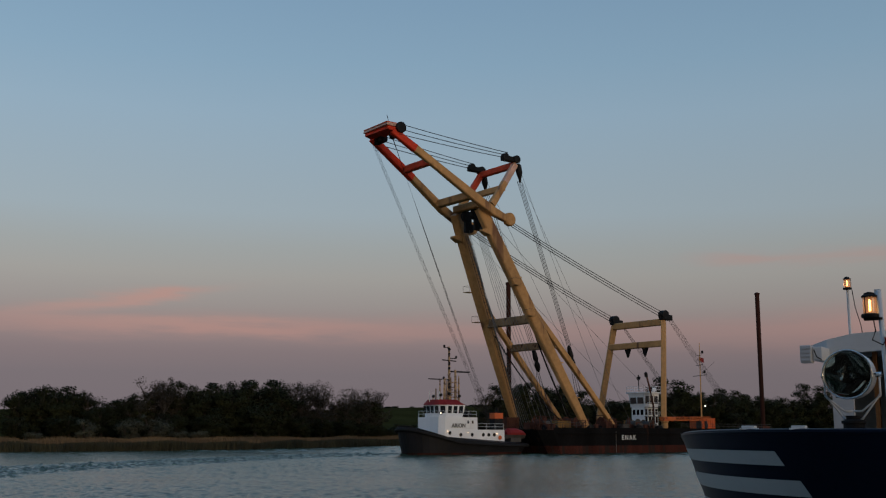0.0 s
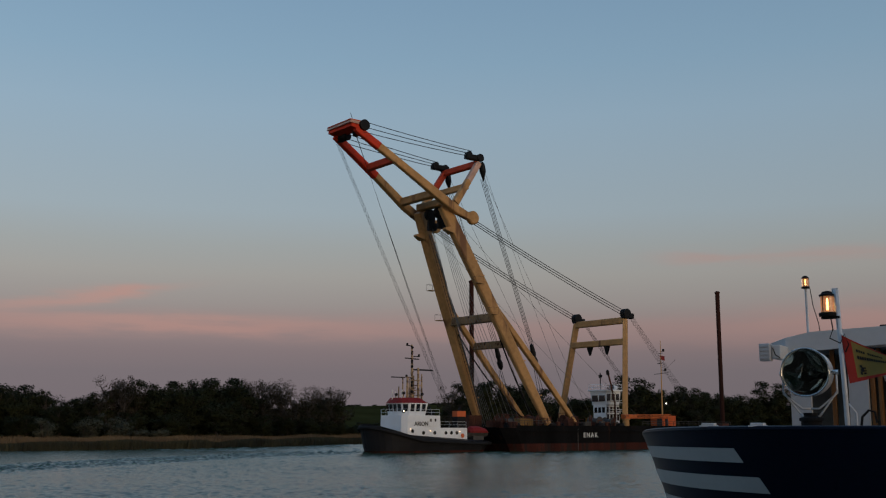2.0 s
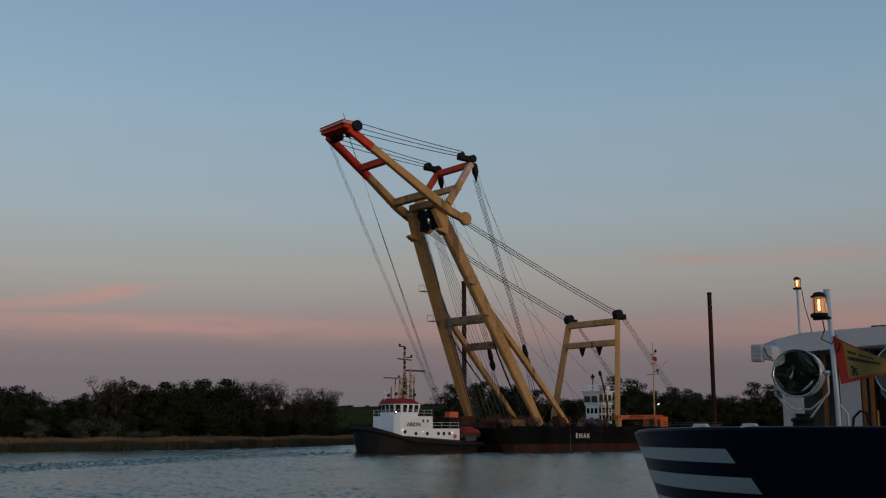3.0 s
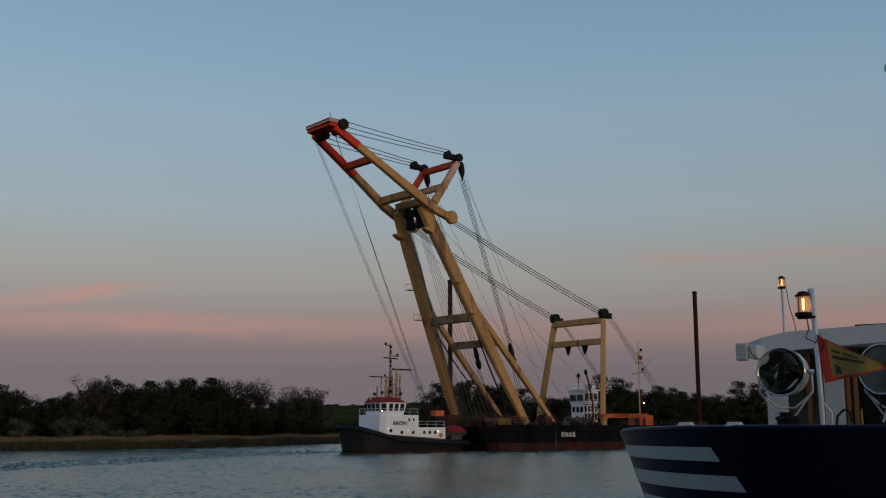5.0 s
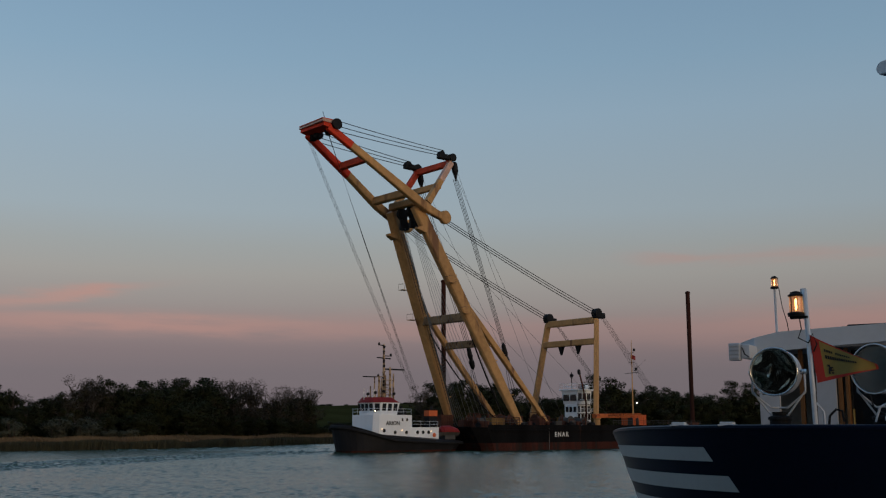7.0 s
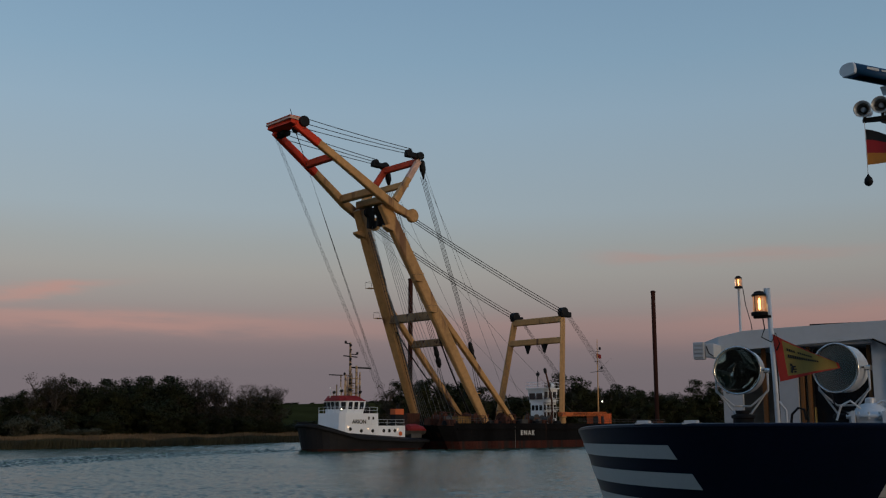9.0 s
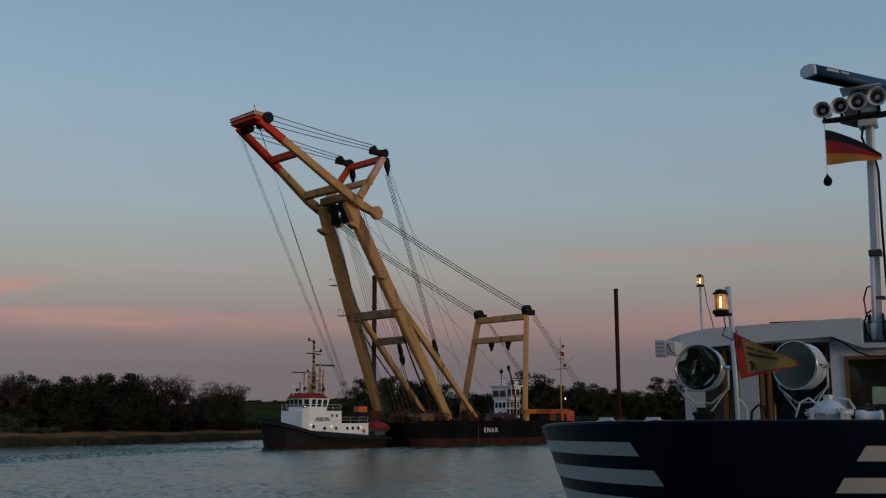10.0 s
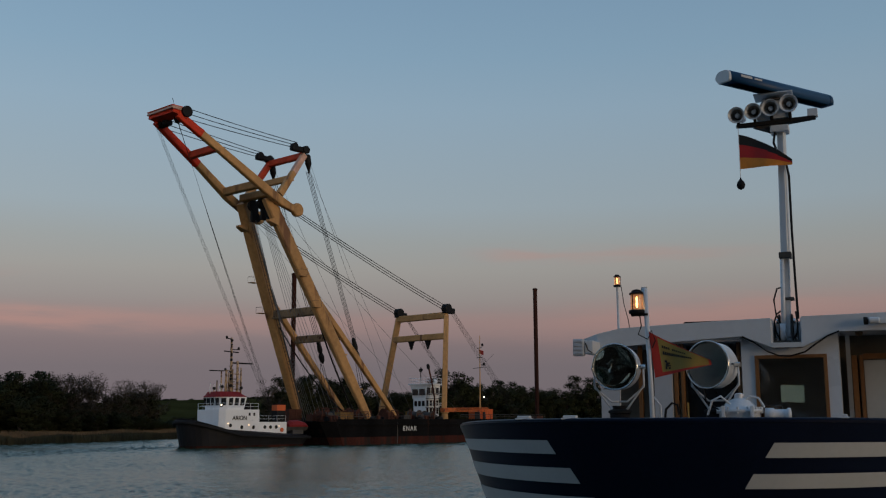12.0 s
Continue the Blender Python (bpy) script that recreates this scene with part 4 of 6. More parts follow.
def taper(bm, pts, r0, r1, seg=6):
    rings = []
    for i, p in enumerate(pts):
        x, y, _ = frame_along(pts[max(0, i - 1)], pts[min(len(pts) - 1, i + 1)], (0.3, 0.1, 1))
        r = r0 + (r1 - r0) * i / (len(pts) - 1)
        rings.append([p + (x * math.cos(k * math.tau / seg) + y * math.sin(k * math.tau / seg)) * r for k in range(seg)])
    loft(rings, bm)


def tree(kind, seed):
    """A tree ten metres high: 'r' full crown, 'b' thin crown with bare limbs, 's' upright with spiky outline, 'u' low bush."""
    rng = random.Random(seed)
    label = {"r": "dark broadleaf tree with a full uneven crown", "b": "half-bare tree with thin spring foliage", "s": "upright tree with a ragged pointed crown", "u": "low pale shrub at the water's edge"}[kind]
    cat = "bush" if kind == "u" else "tree"
    th = root("shrub" if kind == "u" else "tree", Matrix(), label, cat, "trees and shrubs of the far shore")
    bmw, crown = bmesh.new(), ([], [], [])
    tips = []
    if kind == "u":
        for k in range(7):
            a = rng.uniform(0, math.tau)
            tip = Vector((math.cos(a) * rng.uniform(1, 3.6), math.sin(a) * rng.uniform(1, 3.6), rng.uniform(4.5, 8.4)))
            taper(bmw, limb_points(Vector((0.3 * math.cos(a), 0.3 * math.sin(a), -0.3)), tip, rng), 0.22, 0.05, 5)
            tips.append(tip)
        clumps = [t * rng.uniform(0.35, 1.0) + Vector((rng.uniform(-1.5, 1.5), rng.uniform(-1.5, 1.5), rng.uniform(-1.5, 1.0))) for t in tips for _ in range(7)]
        spread, per, size = 1.35, 110, 0.20
    else:
        top = Vector((rng.uniform(-0.4, 0.4), rng.uniform(-0.4, 0.4), 9.0 if kind != "b" else 9.4))
        taper(bmw, limb_points(Vector((0, 0, -0.4)), top, rng, 7, 0.35), 0.30, 0.05, 8)
        clumps = []
        n = {"r": 17, "b": 17, "s": 15}[kind]
        for k in range(n):
            h = rng.uniform(0.28, 0.9)
            a = k * 2.4 + rng.uniform(-0.5, 0.5)
            reach = {"r": 2.6, "b": 2.9, "s": 1.7}[kind] * (1.15 - abs(h - 0.52) * 1.3) * rng.uniform(0.65, 1.1)
            base = Vector((0, 0, 10 * h * 0.72))
            tip = Vector((math.cos(a) * reach, math.sin(a) * reach, 10 * h + rng.uniform(0.3, 1.4) + (0.8 if kind == "s" else 0)))
            tip.z = min(tip.z, 9.6)
            pts = limb_points(base, tip, rng, 4, 0.4)
            taper(bmw, pts, 0.11, 0.03, 5)
            if kind == "b":
                for _ in range(5):
                    q = pts[rng.randint(2, 4)]
                    e = q + Vector((rng.uniform(-1.0, 1.0), rng.uniform(-1.0, 1.0), rng.uniform(0.1, 0.8)))
                    taper(bmw, limb_points(q, e, rng, 3, 0.3), 0.045, 0.015, 4)
                    tips.append(e)
                    if rng.random() < 0.85:
                        clumps.append(e)
            else:
                for _ in range(5 if kind == "r" else 3):
                    clumps.append(tip.lerp(base, rng.uniform(0, 0.65)) + Vector((rng.uniform(-0.9, 0.9), rng.uniform(-0.9, 0.9), rng.uniform(-0.7, 0.5))))
        clumps.append(top)
        spread, per, size = {"r": (0.95, 92, 0.17), "b": (0.75, 34, 0.12), "s": (0.6, 70, 0.14)}[kind]
        if kind == "r":
            for _ in range(34):
                a = rng.uniform(0, math.tau)
                clumps.append(Vector((math.cos(a) * rng.uniform(0.8, 2.5), math.sin(a) * rng.uniform(0.8, 2.5), rng.uniform(0.8, 5.5))))
    for c in clumps:
        s = spread * rng.uniform(0.6, 1.25)
        for _ in range(int(per * rng.uniform(0.7, 1.2))):
            v = Vector((rng.gauss(0, 0.5), rng.gauss(0, 0.5), rng.gauss(0, 0.38)))
            p = c + (v if v.length < 0.85 else v * (0.85 / v.length)) * s
            if p.z > 0.0:
                swell = (p - c) * (0.8 / s) + Vector((p.x, p.y, (p.z - 4.5) * 0.7)) * 0.14 + Vector((rng.uniform(-0.3, 0.3), rng.uniform(-0.3, 0.3), rng.uniform(0.0, 0.4)))
                leaf(crown, p, swell.normalized(), size * rng.uniform(0.6, 1.3), rng)
    part("trunk", bmw, BARK, th)
    crown_part(crown, {"r": LEAF, "b": LEAF_THIN, "s": LEAF, "u": LEAF_PALE}[kind], th)
    return th


protos = {"r": [tree("r", k) for k in range(5)], "b": [tree("b", 20 + k) for k in range(3)], "s": [tree("s", 40)], "u": [tree("u", 60), tree("u", 61), tree("u", 62)]}
fresh = {o.name for group in protos.values() for o in group}
plant_rng = random.Random(5)


def plant(kind, x, y, h, wide=1.0):
    ob = protos[kind][plant_rng.randrange(len(protos[kind]))]
    tall = float(np.percentile([v.co.z for v in ob.children[1].data.vertices], 99.3))
    m = pose(x, y, 0.9, 0, 0, plant_rng.uniform(0, 360)) @ Matrix.Diagonal((h / tall * wide, h / tall * wide, h / tall, 1))
    if ob.name in fresh:
        fresh.discard(ob.name)
        ob.matrix_basis = m
    else:
        copy_thing(ob, m)


TREES = [(-79, 166, 8.1, "r"), (-76, 168, 9.1, "r"), (-73, 170, 9.9, "r"), (-70, 172, 8.6, "s"), (-65.4, 176, 7.6, "r"), (-63, 178, 8.9, "r"), (-60, 181, 10.9, "b"), (-57, 183, 10.3, "r"),
         (-54, 185, 9.9, "r"), (-50, 188, 11.1, "r"), (-47, 194, 10.8, "r"), (-44, 201, 10.9, "r"), (-41, 206, 10.2, "b"), (-38, 211, 11.1, "b"), (-34, 218, 10.2, "r"), (-32, 225, 10.7, "b"), (-29, 232, 10.3, "b")]
FAR_TREES = [(-5, 279, 11.9, "b"), (-1, 284, 13.5, "r"), (3, 288, 12.5, "r"), (8, 293, 12.3, "r"), (14, 299, 14.1, "r"), (20, 306, 12.9, "r"), (27, 313, 13.0, "r"), (34, 319, 13.6, "r"), (43, 324, 12.5, "r"),
             (51, 328, 15.3, "r"), (57, 332, 15.8, "r"), (64, 335, 13.1, "r"), (69, 338, 15.0, "r"), (76, 342, 14.0, "r"), (85, 347, 14.2, "r"), (94, 352, 15.1, "r"), (102, 355, 14.8, "r"), (112, 358, 14.9, "r"), (123, 362, 15.4, "r"), (134, 365, 14.8, "r")]
for x, y, h, k in TREES:
    plant(k, x, y, h * 0.98, 1.15 if k == "r" else 1.0)
for x, y, h, k in FAR_TREES:
    plant(k, x, y, h * 1.08, 1.1)
    plant("r", x + plant_rng.uniform(-3, 5), y + plant_rng.uniform(4, 10), h * plant_rng.uniform(0.85, 1.0), 1.1)
    plant("r", x + plant_rng.uniform(-4, 4), y - plant_rng.uniform(2, 6), h * plant_rng.uniform(0.45, 0.6), 1.5)
# second row and undergrowth of the wood
for (x0, y0, h0, k0), (x1, y1, h1, k1) in zip(TREES, TREES[1:]):
    if x0 == -70:  # the wood dips to low growth here
        plant("r", x0 + 1.8, y0 + 2.0, 6.3, 1.5)
        plant("r", x0 + 3.2, y0 - 2.0, 5.2, 1.6)
        continue
    h0, h1 = h0 * 0.97, h1 * 0.97
    if "b" in (k0, k1):
        h0, h1 = h0 * 0.8, h1 * 0.8
        plant("b", (x0 + x1) / 2 + 1.2, (y0 + y1) / 2 + 2.5, (h0 + h1) / 1.78)
        plant("b", x0 + 0.8, y0 - 2.0, (h0 + h1) / 2.0)
        plant("b", (x0 + x1) / 2, (y0 + y1) / 2, (h0 + h1) / 1.68)
    plant("r", (x0 + x1) / 2, (y0 + y1) / 2 + 1.5, (h0 + h1) / 2 * plant_rng.uniform(0.9, 1.0), 1.15)
    for _ in range(2):
        k = plant_rng.random()
        plant("r", x0 + (x1 - x0) * k - 2, y0 + (y1 - y0) * k + plant_rng.uniform(3, 8), min(h0, h1) * plant_rng.uniform(0.84, 0.98), 1.2)
    k = plant_rng.random()
    plant("r", x0 + (x1 - x0) * k + 2.5, y0 + (y1 - y0) * k - plant_rng.uniform(4, 8), min(h0, h1) * plant_rng.uniform(0.45, 0.62), 1.5)
for k in range(15):
    plant("r", -96 - k * 5 + plant_rng.uniform(-2, 2), 158 - k * 3.0 + plant_rng.uniform(-3, 3), plant_rng.uniform(7, 11), 1.15)
# pale shrubs in front of the wood and a few on the hillside
for x, y, h in ((-66, 163, 3.4), (-61, 166, 3.9), (-57, 168.5, 4.2), (-54, 171, 4.1), (-51.5, 173, 4.2), (-72, 158, 3.6), (-78, 154, 3.9), (-84, 150, 3.2), (-44, 190, 3.0)):
    plant("u", x, y, h, 1.4)
for k in range(16):
    p, nrm = bank_at(0.535 + k * 0.0035)
    q = p + nrm * plant_rng.uniform(14, 26)
    plant("u" if k % 3 == 0 else "r", q.x, q.y, plant_rng.uniform(2.2, 4.0), 1.7)
for k in range(34):
    p, nrm = bank_at(0.49 + k * 0.0034)
    q = p + nrm * plant_rng.uniform(11, 20)
    plant("r", q.x, q.y, plant_rng.uniform(1.9, 3.6), plant_rng.uniform(1.7, 2.4))
crest = [Vector(row[offsets.index(390)]) for row in land_rows]
hedge = [a.lerp(b, k / 4) for a, b in zip(crest, crest[1:]) if -110 < a.x < 110 for k in range(4)]
for k, p in enumerate(hedge):
    copy_thing(protos["r"][k % 5], pose(p.x, p.y, p.z - 0.4, 0, 0, k * 50) @ Matrix.Diagonal((0.7, 0.7, plant_rng.uniform(0.10, 0.26), 1)))



def reed_belt(name, s0, s1, count, d0, d1, h0, h1, width, mat, label, base):
    rng = random.Random(9)
    verts, faces = [], []
    for _ in range(count):
        p, nrm = bank_at(rng.uniform(s0, s1))
        q = p + nrm * rng.uniform(d0, d1)
        clump = 0.82 + 0.3 * noise.noise(Vector((q.x * 0.18, q.y * 0.18, 3)))
        h = rng.uniform(h0, h1) * clump
        a = rng.uniform(0, math.tau)
        dx, dy = math.cos(a) * width, math.sin(a) * width
        lx, ly = rng.uniform(-0.25, 0.25), rng.uniform(-0.25, 0.25)
        i = len(verts)
        verts += [(q.x - dx, q.y - dy, base), (q.x + dx, q.y + dy, base), (q.x + lx + dx * 1.3, q.y + ly + dy * 1.3, base + h * 0.8), (q.x + lx * 1.5, q.y + ly * 1.5, base + h)]
        faces += [(i, i + 1, i + 2), (i, i + 2, i + 3)]
    me = bpy.data.meshes.new(name)
    me.from_pydata(verts, [], faces)
    me.materials.append(mat)
    return tagged(new(name, me), label, "reeds", kind="stuff")


reed_belt("reed_belt", 0.12, 0.66, 46000, 2.5, 9.0, 1.45, 1.95, 0.035, REED_TAN, "belt of dry tan reeds along the far shore", 0.35)
reed_belt("reed_stubble", 0.12, 0.66, 44000, -0.8, 2.4, 1.35, 1.85, 0.05, REED_DARK, "dark reed stubble at the waterline", -0.1)


# ---- fittings of the river ship: all in its own directions, as things of their own ----
def on_ship(name, u, v, z, label, category, group=""):
    return root(name, SHIP @ Matrix.Translation((u, v, z)), label, category, group)


NICKEL = material("chromed_lamp_ring", (0.55, 0.55, 0.53), 0.2, 1.0, vary=0.1, scale=5)
LENS = glass_material("clear_lamp_glass", (0.95, 0.97, 0.95), 0.02, 1.0)
FROST = glass_material("dusty_lamp_glass", (0.20, 0.235, 0.215), 0.24, 0.72)


def searchlight(u, v, yaw, lift, glass, label):
    """Drum searchlight in a tubular yoke on a post. Its face looks forward, turned by yaw to starboard."""
    th = on_ship("searchlight", u, v, 2.62, label, "searchlight", "searchlights on the bow")
    c = Vector((0, 0, 3.95 - 2.62))
    ax = Vector((-math.cos(radians(yaw)), math.sin(radians(yaw)), lift)).normalized()
    R = 0.285
    drum = part("housing", lathe([(-0.23, 0.10), (-0.21, 0.17), (-0.16, 0.235), (-0.06, R - 0.012), (0.13, R - 0.012), (0.13, R), (0.17, R), (0.17, R - 0.008), (0.10, R - 0.016), (-0.05, R - 0.02)], c, ax, 40, caps=False), CLEAN_WHITE, th, "white painted lamp drum", True)
    part("rim_ring", lathe([(0.168, R - 0.014), (0.180, R - 0.010), (0.180, R + 0.003), (0.165, R + 0.005)], c, ax, 40, caps=False), NICKEL, drum, "", True)
    part("reflector", lathe([(-0.13 + (0.01 + 0.0127 * k) ** 2 / 0.262, 0.01 + 0.0127 * k) for k in range(21)], c, ax, 48, caps=False), CHROME, drum, "polished concave reflector", True)
    part("bulb_shield", lathe([(-0.128, 0.012), (-0.08, 0.012), (-0.075, 0.030), (-0.045, 0.034), (-0.03, 0.030), (-0.02, 0.012), (-0.01, 0.004)], c, ax, 20), NICKEL, drum, "small bright lamp holder in front of the mirror", True)
    pane = part("front_glass", lathe([(0.150, 0.01), (0.150, R - 0.012), (0.156, R - 0.012), (0.156, 0.01)], c, ax, 36), glass, drum)
    pane.visible_shadow = False
    sidew = Vector((0, 0, 1)).cross(ax).normalized()
    for s in (1, -1):
        for k, (dz, off) in enumerate(((0.02, 0.33), (-0.05, 0.27))):
            a = c + sidew * s * (R + 0.03) + Vector((0, 0, dz))
            pts = [a, c + sidew * s * (R + 0.03) + Vector((0, 0, -0.22 - 0.02 * k)), c + sidew * s * 0.10 + Vector((0, 0, -0.42 - 0.09 * (1 - k))), c + Vector((0, 0, -0.42 - 0.09 * (1 - k)))]
            part("yoke_tube", pipe(pts, 0.0125, 8), CLEAN_WHITE, th, "", True)
        part("pivot_bolt", tube(c + sidew * s * (R - 0.02), c + sidew * s * (R + 0.06), 0.03, seg=10), NICKEL, th)
    for a in range(3):
        q = c + ax * 0.1 + (Matrix.Rotation(a * 2.1, 3, ax) @ Vector((0, 0, 1)).cross(ax).normalized()) * (R + 0.012)
        part("latch", box(q - Vector((0.02, 0.015, 0.012)), q + Vector((0.02, 0.015, 0.012)), 0.004), NICKEL, th)
    part("post", lathe([(0, 0.17), (0.05, 0.17), (0.07, 0.13), (0.64, 0.13), (0.66, 0.155), (0.70, 0.155), (0.71, 0.12), (0.76, 0.12), (0.77, 0.14), (0.80, 0.14), (0.82, 0.08), (0.86, 0.09)], (0, 0, 0), (0, 0, 1), 20), BLACK_RUBBER, th, "dark cast pedestal")
    return th


searchlight(1.5, 0.765, 4, 0.02, LENS, "white drum searchlight with a bright clear mirror")
searchlight(1.5, -0.40, 22, 0.03, FROST, "white drum searchlight with a dusty grey lens")


def lantern(th, z, r, h):
    """Navigation lantern: foot, ribbed lens, cap and glowing filament; base at height z of its thing."""
    part("lamp_foot", lathe([(0, r * 1.25), (h * 0.08, r * 1.3), (h * 0.14, r * 1.25), (h * 0.16, r * 0.95)], (0, 0, z), (0, 0, 1), 20), BLACK_RUBBER, th)
    lens = part("lens", lathe([(h * 0.16 + h * 0.62 * k / 12, r * (0.94 + 0.05 * (k % 2))) for k in range(13)], (0, 0, z), (0, 0, 1), 24, caps=False), AMBER_GLASS, th, "amber ribbed lamp glass", True)
    lens.visible_shadow = False
    part("filament", lathe([(h * 0.24, r * 0.05), (h * 0.30, r * 0.11), (h * 0.48, r * 0.08), (h * 0.62, r * 0.11), (h * 0.70, r * 0.04)], (0, 0, z), (0, 0, 1), 10), LAMP_WARM, th, "glowing filament")
    for k in range(3):
        a = k * math.tau / 3 + 0.6
        part("guard_rod", tube((r * 1.1 * math.cos(a), r * 1.1 * math.sin(a), z + h * 0.1), (r * 1.1 * math.cos(a), r * 1.1 * math.sin(a), z + h * 0.85), r * 0.07, seg=6), BLACK_RUBBER, th)
    part("cap", lathe([(h * 0.78, r * 1.12), (h * 0.84, r * 1.15), (h * 0.90, r * 0.8), (h * 0.96, r * 0.72), (h, r * 0.2)], (0, 0, z), (0, 0, 1), 20), BLACK_RUBBER, th, "dark domed lamp cap")


AMBER_GLASS = bpy.data.materials.new("amber_lamp_glass")
AMBER_GLASS.use_nodes = True
ab = AMBER_GLASS.node_tree.nodes["Principled BSDF"]
ab.inputs["Base Color"].default_value = (0.85, 0.45, 0.26, 1)
ab.inputs["Roughness"].default_value = 0.25
ab.inputs["Transmission Weight"].default_value = 0.85
ab.inputs["Emission Color"].default_value = (1.0, 0.42, 0.12, 1)
ab.inputs["Emission Strength"].default_value = 0.06

# flagstaff at the nose with the anchor light on top
staff = on_ship("bow_flagstaff", 0.875, 0.235, 2.62, "white bow flagstaff with a bracket for the lantern", "flagstaff")
part("pole", pipe([(0, 0, 0), (0, 0.02, 1.2), (0, 0.05, 2.23)], 0.028, 10), CLEAN_WHITE, staff, "", True)
part("back_plate", box((0.02, 0.03, 1.95), (0.05, 0.10, 2.25), 0.006), CLEAN_WHITE, staff)
part("lamp_bracket", box((-0.03, 0.02, 1.90), (0.03, 0.22, 1.93), 0.005), BLACK_RUBBER, staff)
part("cable", pipe([(0, 0.12, 1.9), (-0.03, 0.10, 1.78), (-0.03, 0.14, 1.68), (-0.03, 0.03, 1.62), (-0.04, -0.02, 1.72), (-0.04, -0.06, 1.60), (-0.035, -0.02, 1.52)], 0.008, 6), BLACK_RUBBER, staff)
part("stay_tube", pipe([(0.02, -0.08, 0.0), (0.02, -0.08, 0.85), (0.0, -0.01, 0.95)], 0.014, 8), CLEAN_WHITE, staff, "", True)
lamp1 = on_ship("anchor_lamp", 0.875, 0.385, 2.62 + 1.93, "lit amber navigation lantern on the bow flagstaff", "lantern", "navigation lanterns")
lantern(lamp1, 0.0, 0.076, 0.29)
lamp2 = on_ship("mast_lamp", 4.0, 1.28, 4.58, "small lit amber lantern on a thin white post", "lantern", "navigation lanterns")
part("post", tube((0, 0, 0), (0, 0, 0.70), 0.018, seg=8), CLEAN_WHITE, lamp2)
part("cable", pipe([(0, -0.06, 0.70), (0, -0.09, 0.45), (0, -0.15, 0.2), (0, -0.17, 0.03)], 0.006, 5), BLACK_RUBBER, lamp2)
lantern(lamp2, 0.705, 0.046, 0.185)


# deckhouse with its deep white fascia
dh = root("deckhouse", SHIP, "white deckhouse with deep roof fascia and brown wooden window frames", "deckhouse")
UF = 3.75


def fascia(pts, name, depth=0.09):
    """Fascia board in plan: rows of (u, v, bottom, top)."""
    rings = []
    for i, (u, v, b, t) in enumerate(pts):
        a, c = pts[max(0, i - 1)], pts[min(len(pts) - 1, i + 1)]
        d = Vector((c[0] - a[0], c[1] - a[1])).normalized()
        n = Vector((d.y, -d.x))
        if n.x > 0:
            n = -n
        w = n * -depth
        rings.append([(u, v, b), (u + w.x, v + w.y, b), (u + w.x, v + w.y, t), (u + n.x * 0.012, v + n.y * 0.012, t - 0.01)])
    return part(name, loft(rings), CLEAN_WHITE, dh)


left = [(5.6, 2.12, 4.42, 4.50), (4.7, 2.06, 4.38, 4.50), (4.15, 1.93, 4.36, 4.50), (3.86, 1.78, 4.35, 4.51), (3.76, 1.55, 4.355, 4.575), (UF, 1.2, 4.37, 4.645), (UF, 0.6, 4.405, 4.67), (UF, 0.0, 4.435, 4.69), (UF, -0.51, 4.46, 4.705), (UF, -0.91, 4.30, 4.712)]
fascia(left, "fascia")
fascia([(UF, -0.91, 4.29, 4.365), (UF, -1.32, 4.29, 4.365)], "fascia_sill")
fascia([(UF, -1.32, 4.29, 4.72), (UF, -1.80, 4.49, 4.725), (UF, -3.0, 4.48, 4.74), (UF, -5.0, 4.47, 4.74)], "fascia")
rb = loft([[(u, v, t - 0.02) for u, v, b, t in left[2:]], [(9.0, v, t + 0.05) for u, v, b, t in left[2:]]], closed=False, caps=False)
part("roof", rb, CLEAN_WHITE, dh)
part("roof", box((4.4, -1.32, 4.68), (9, -0.9, 4.70)), CLEAN_WHITE, dh)
part("roof", box((3.8, -5, 4.68), (9, -1.32, 4.705)), CLEAN_WHITE, dh)
part("roof_hatch", box((4.2, -0.78, 4.70), (5.4, 0.35, 4.735), 0.01), BLACK_RUBBER, dh)
# soffit grey, which also stands in for white paint in shade
SOFFIT_SHADE = material("soffit_and_shaded_white_grey", (0.42, 0.44, 0.47), 0.5, vary=0.1)
part("soffit", box((3.82, -0.50, 4.40), (9, 1.75, 4.43)), SOFFIT_SHADE, dh)
part("soffit", box((3.82, -5, 4.50), (9, -1.80, 4.53)), SOFFIT_SHADE, dh)
# recess for the folding mast
for v0, v1 in ((-0.93, -0.91), (-1.32, -1.30)):
    part("recess_wall", box((3.84, v0, 4.30), (4.45, v1, 4.70)), CLEAN_WHITE, dh)
part("recess_wall", box((4.42, -1.30, 4.30), (4.45, -0.93, 4.70)), SOFFIT_SHADE, dh)
part("recess_floor", box((3.84, -1.30, 4.32), (4.42, -0.93, 4.355)), CLEAN_WHITE, dh)
# wall with the large window
W0, W1 = -0.48, -1.78
part("wall_panel", box((3.90, W0, 2.62), (3.96, -0.66, 4.46)), CLEAN_WHITE, dh)
part("wall_panel", box((3.90, -1.62, 2.62), (3.96, W1, 4.52)), CLEAN_WHITE, dh)
for v0, v1, top in ((-0.66, -0.91, 4.46), (-0.91, -1.32, 4.285), (-1.32, -1.62, 4.46)):
    part("wall_panel", box((3.90, v0, 4.19), (3.96, v1, top)), CLEAN_WHITE, dh)
part("wall_panel", box((3.90, -0.66, 2.62), (3.96, -1.62, 3.05)), CLEAN_WHITE, dh)
# the forward side wall is greyed: its shading is put into the colour
part("wall_side", box((3.96, W0 - 0.05, 2.62), (6.0, W0 - 0.003, 4.44)), SOFFIT_SHADE, dh)
part("wall_side", box((3.96, W1 + 0.003, 2.62), (5.25, W1 + 0.05, 4.52)), CLEAN_WHITE, dh)
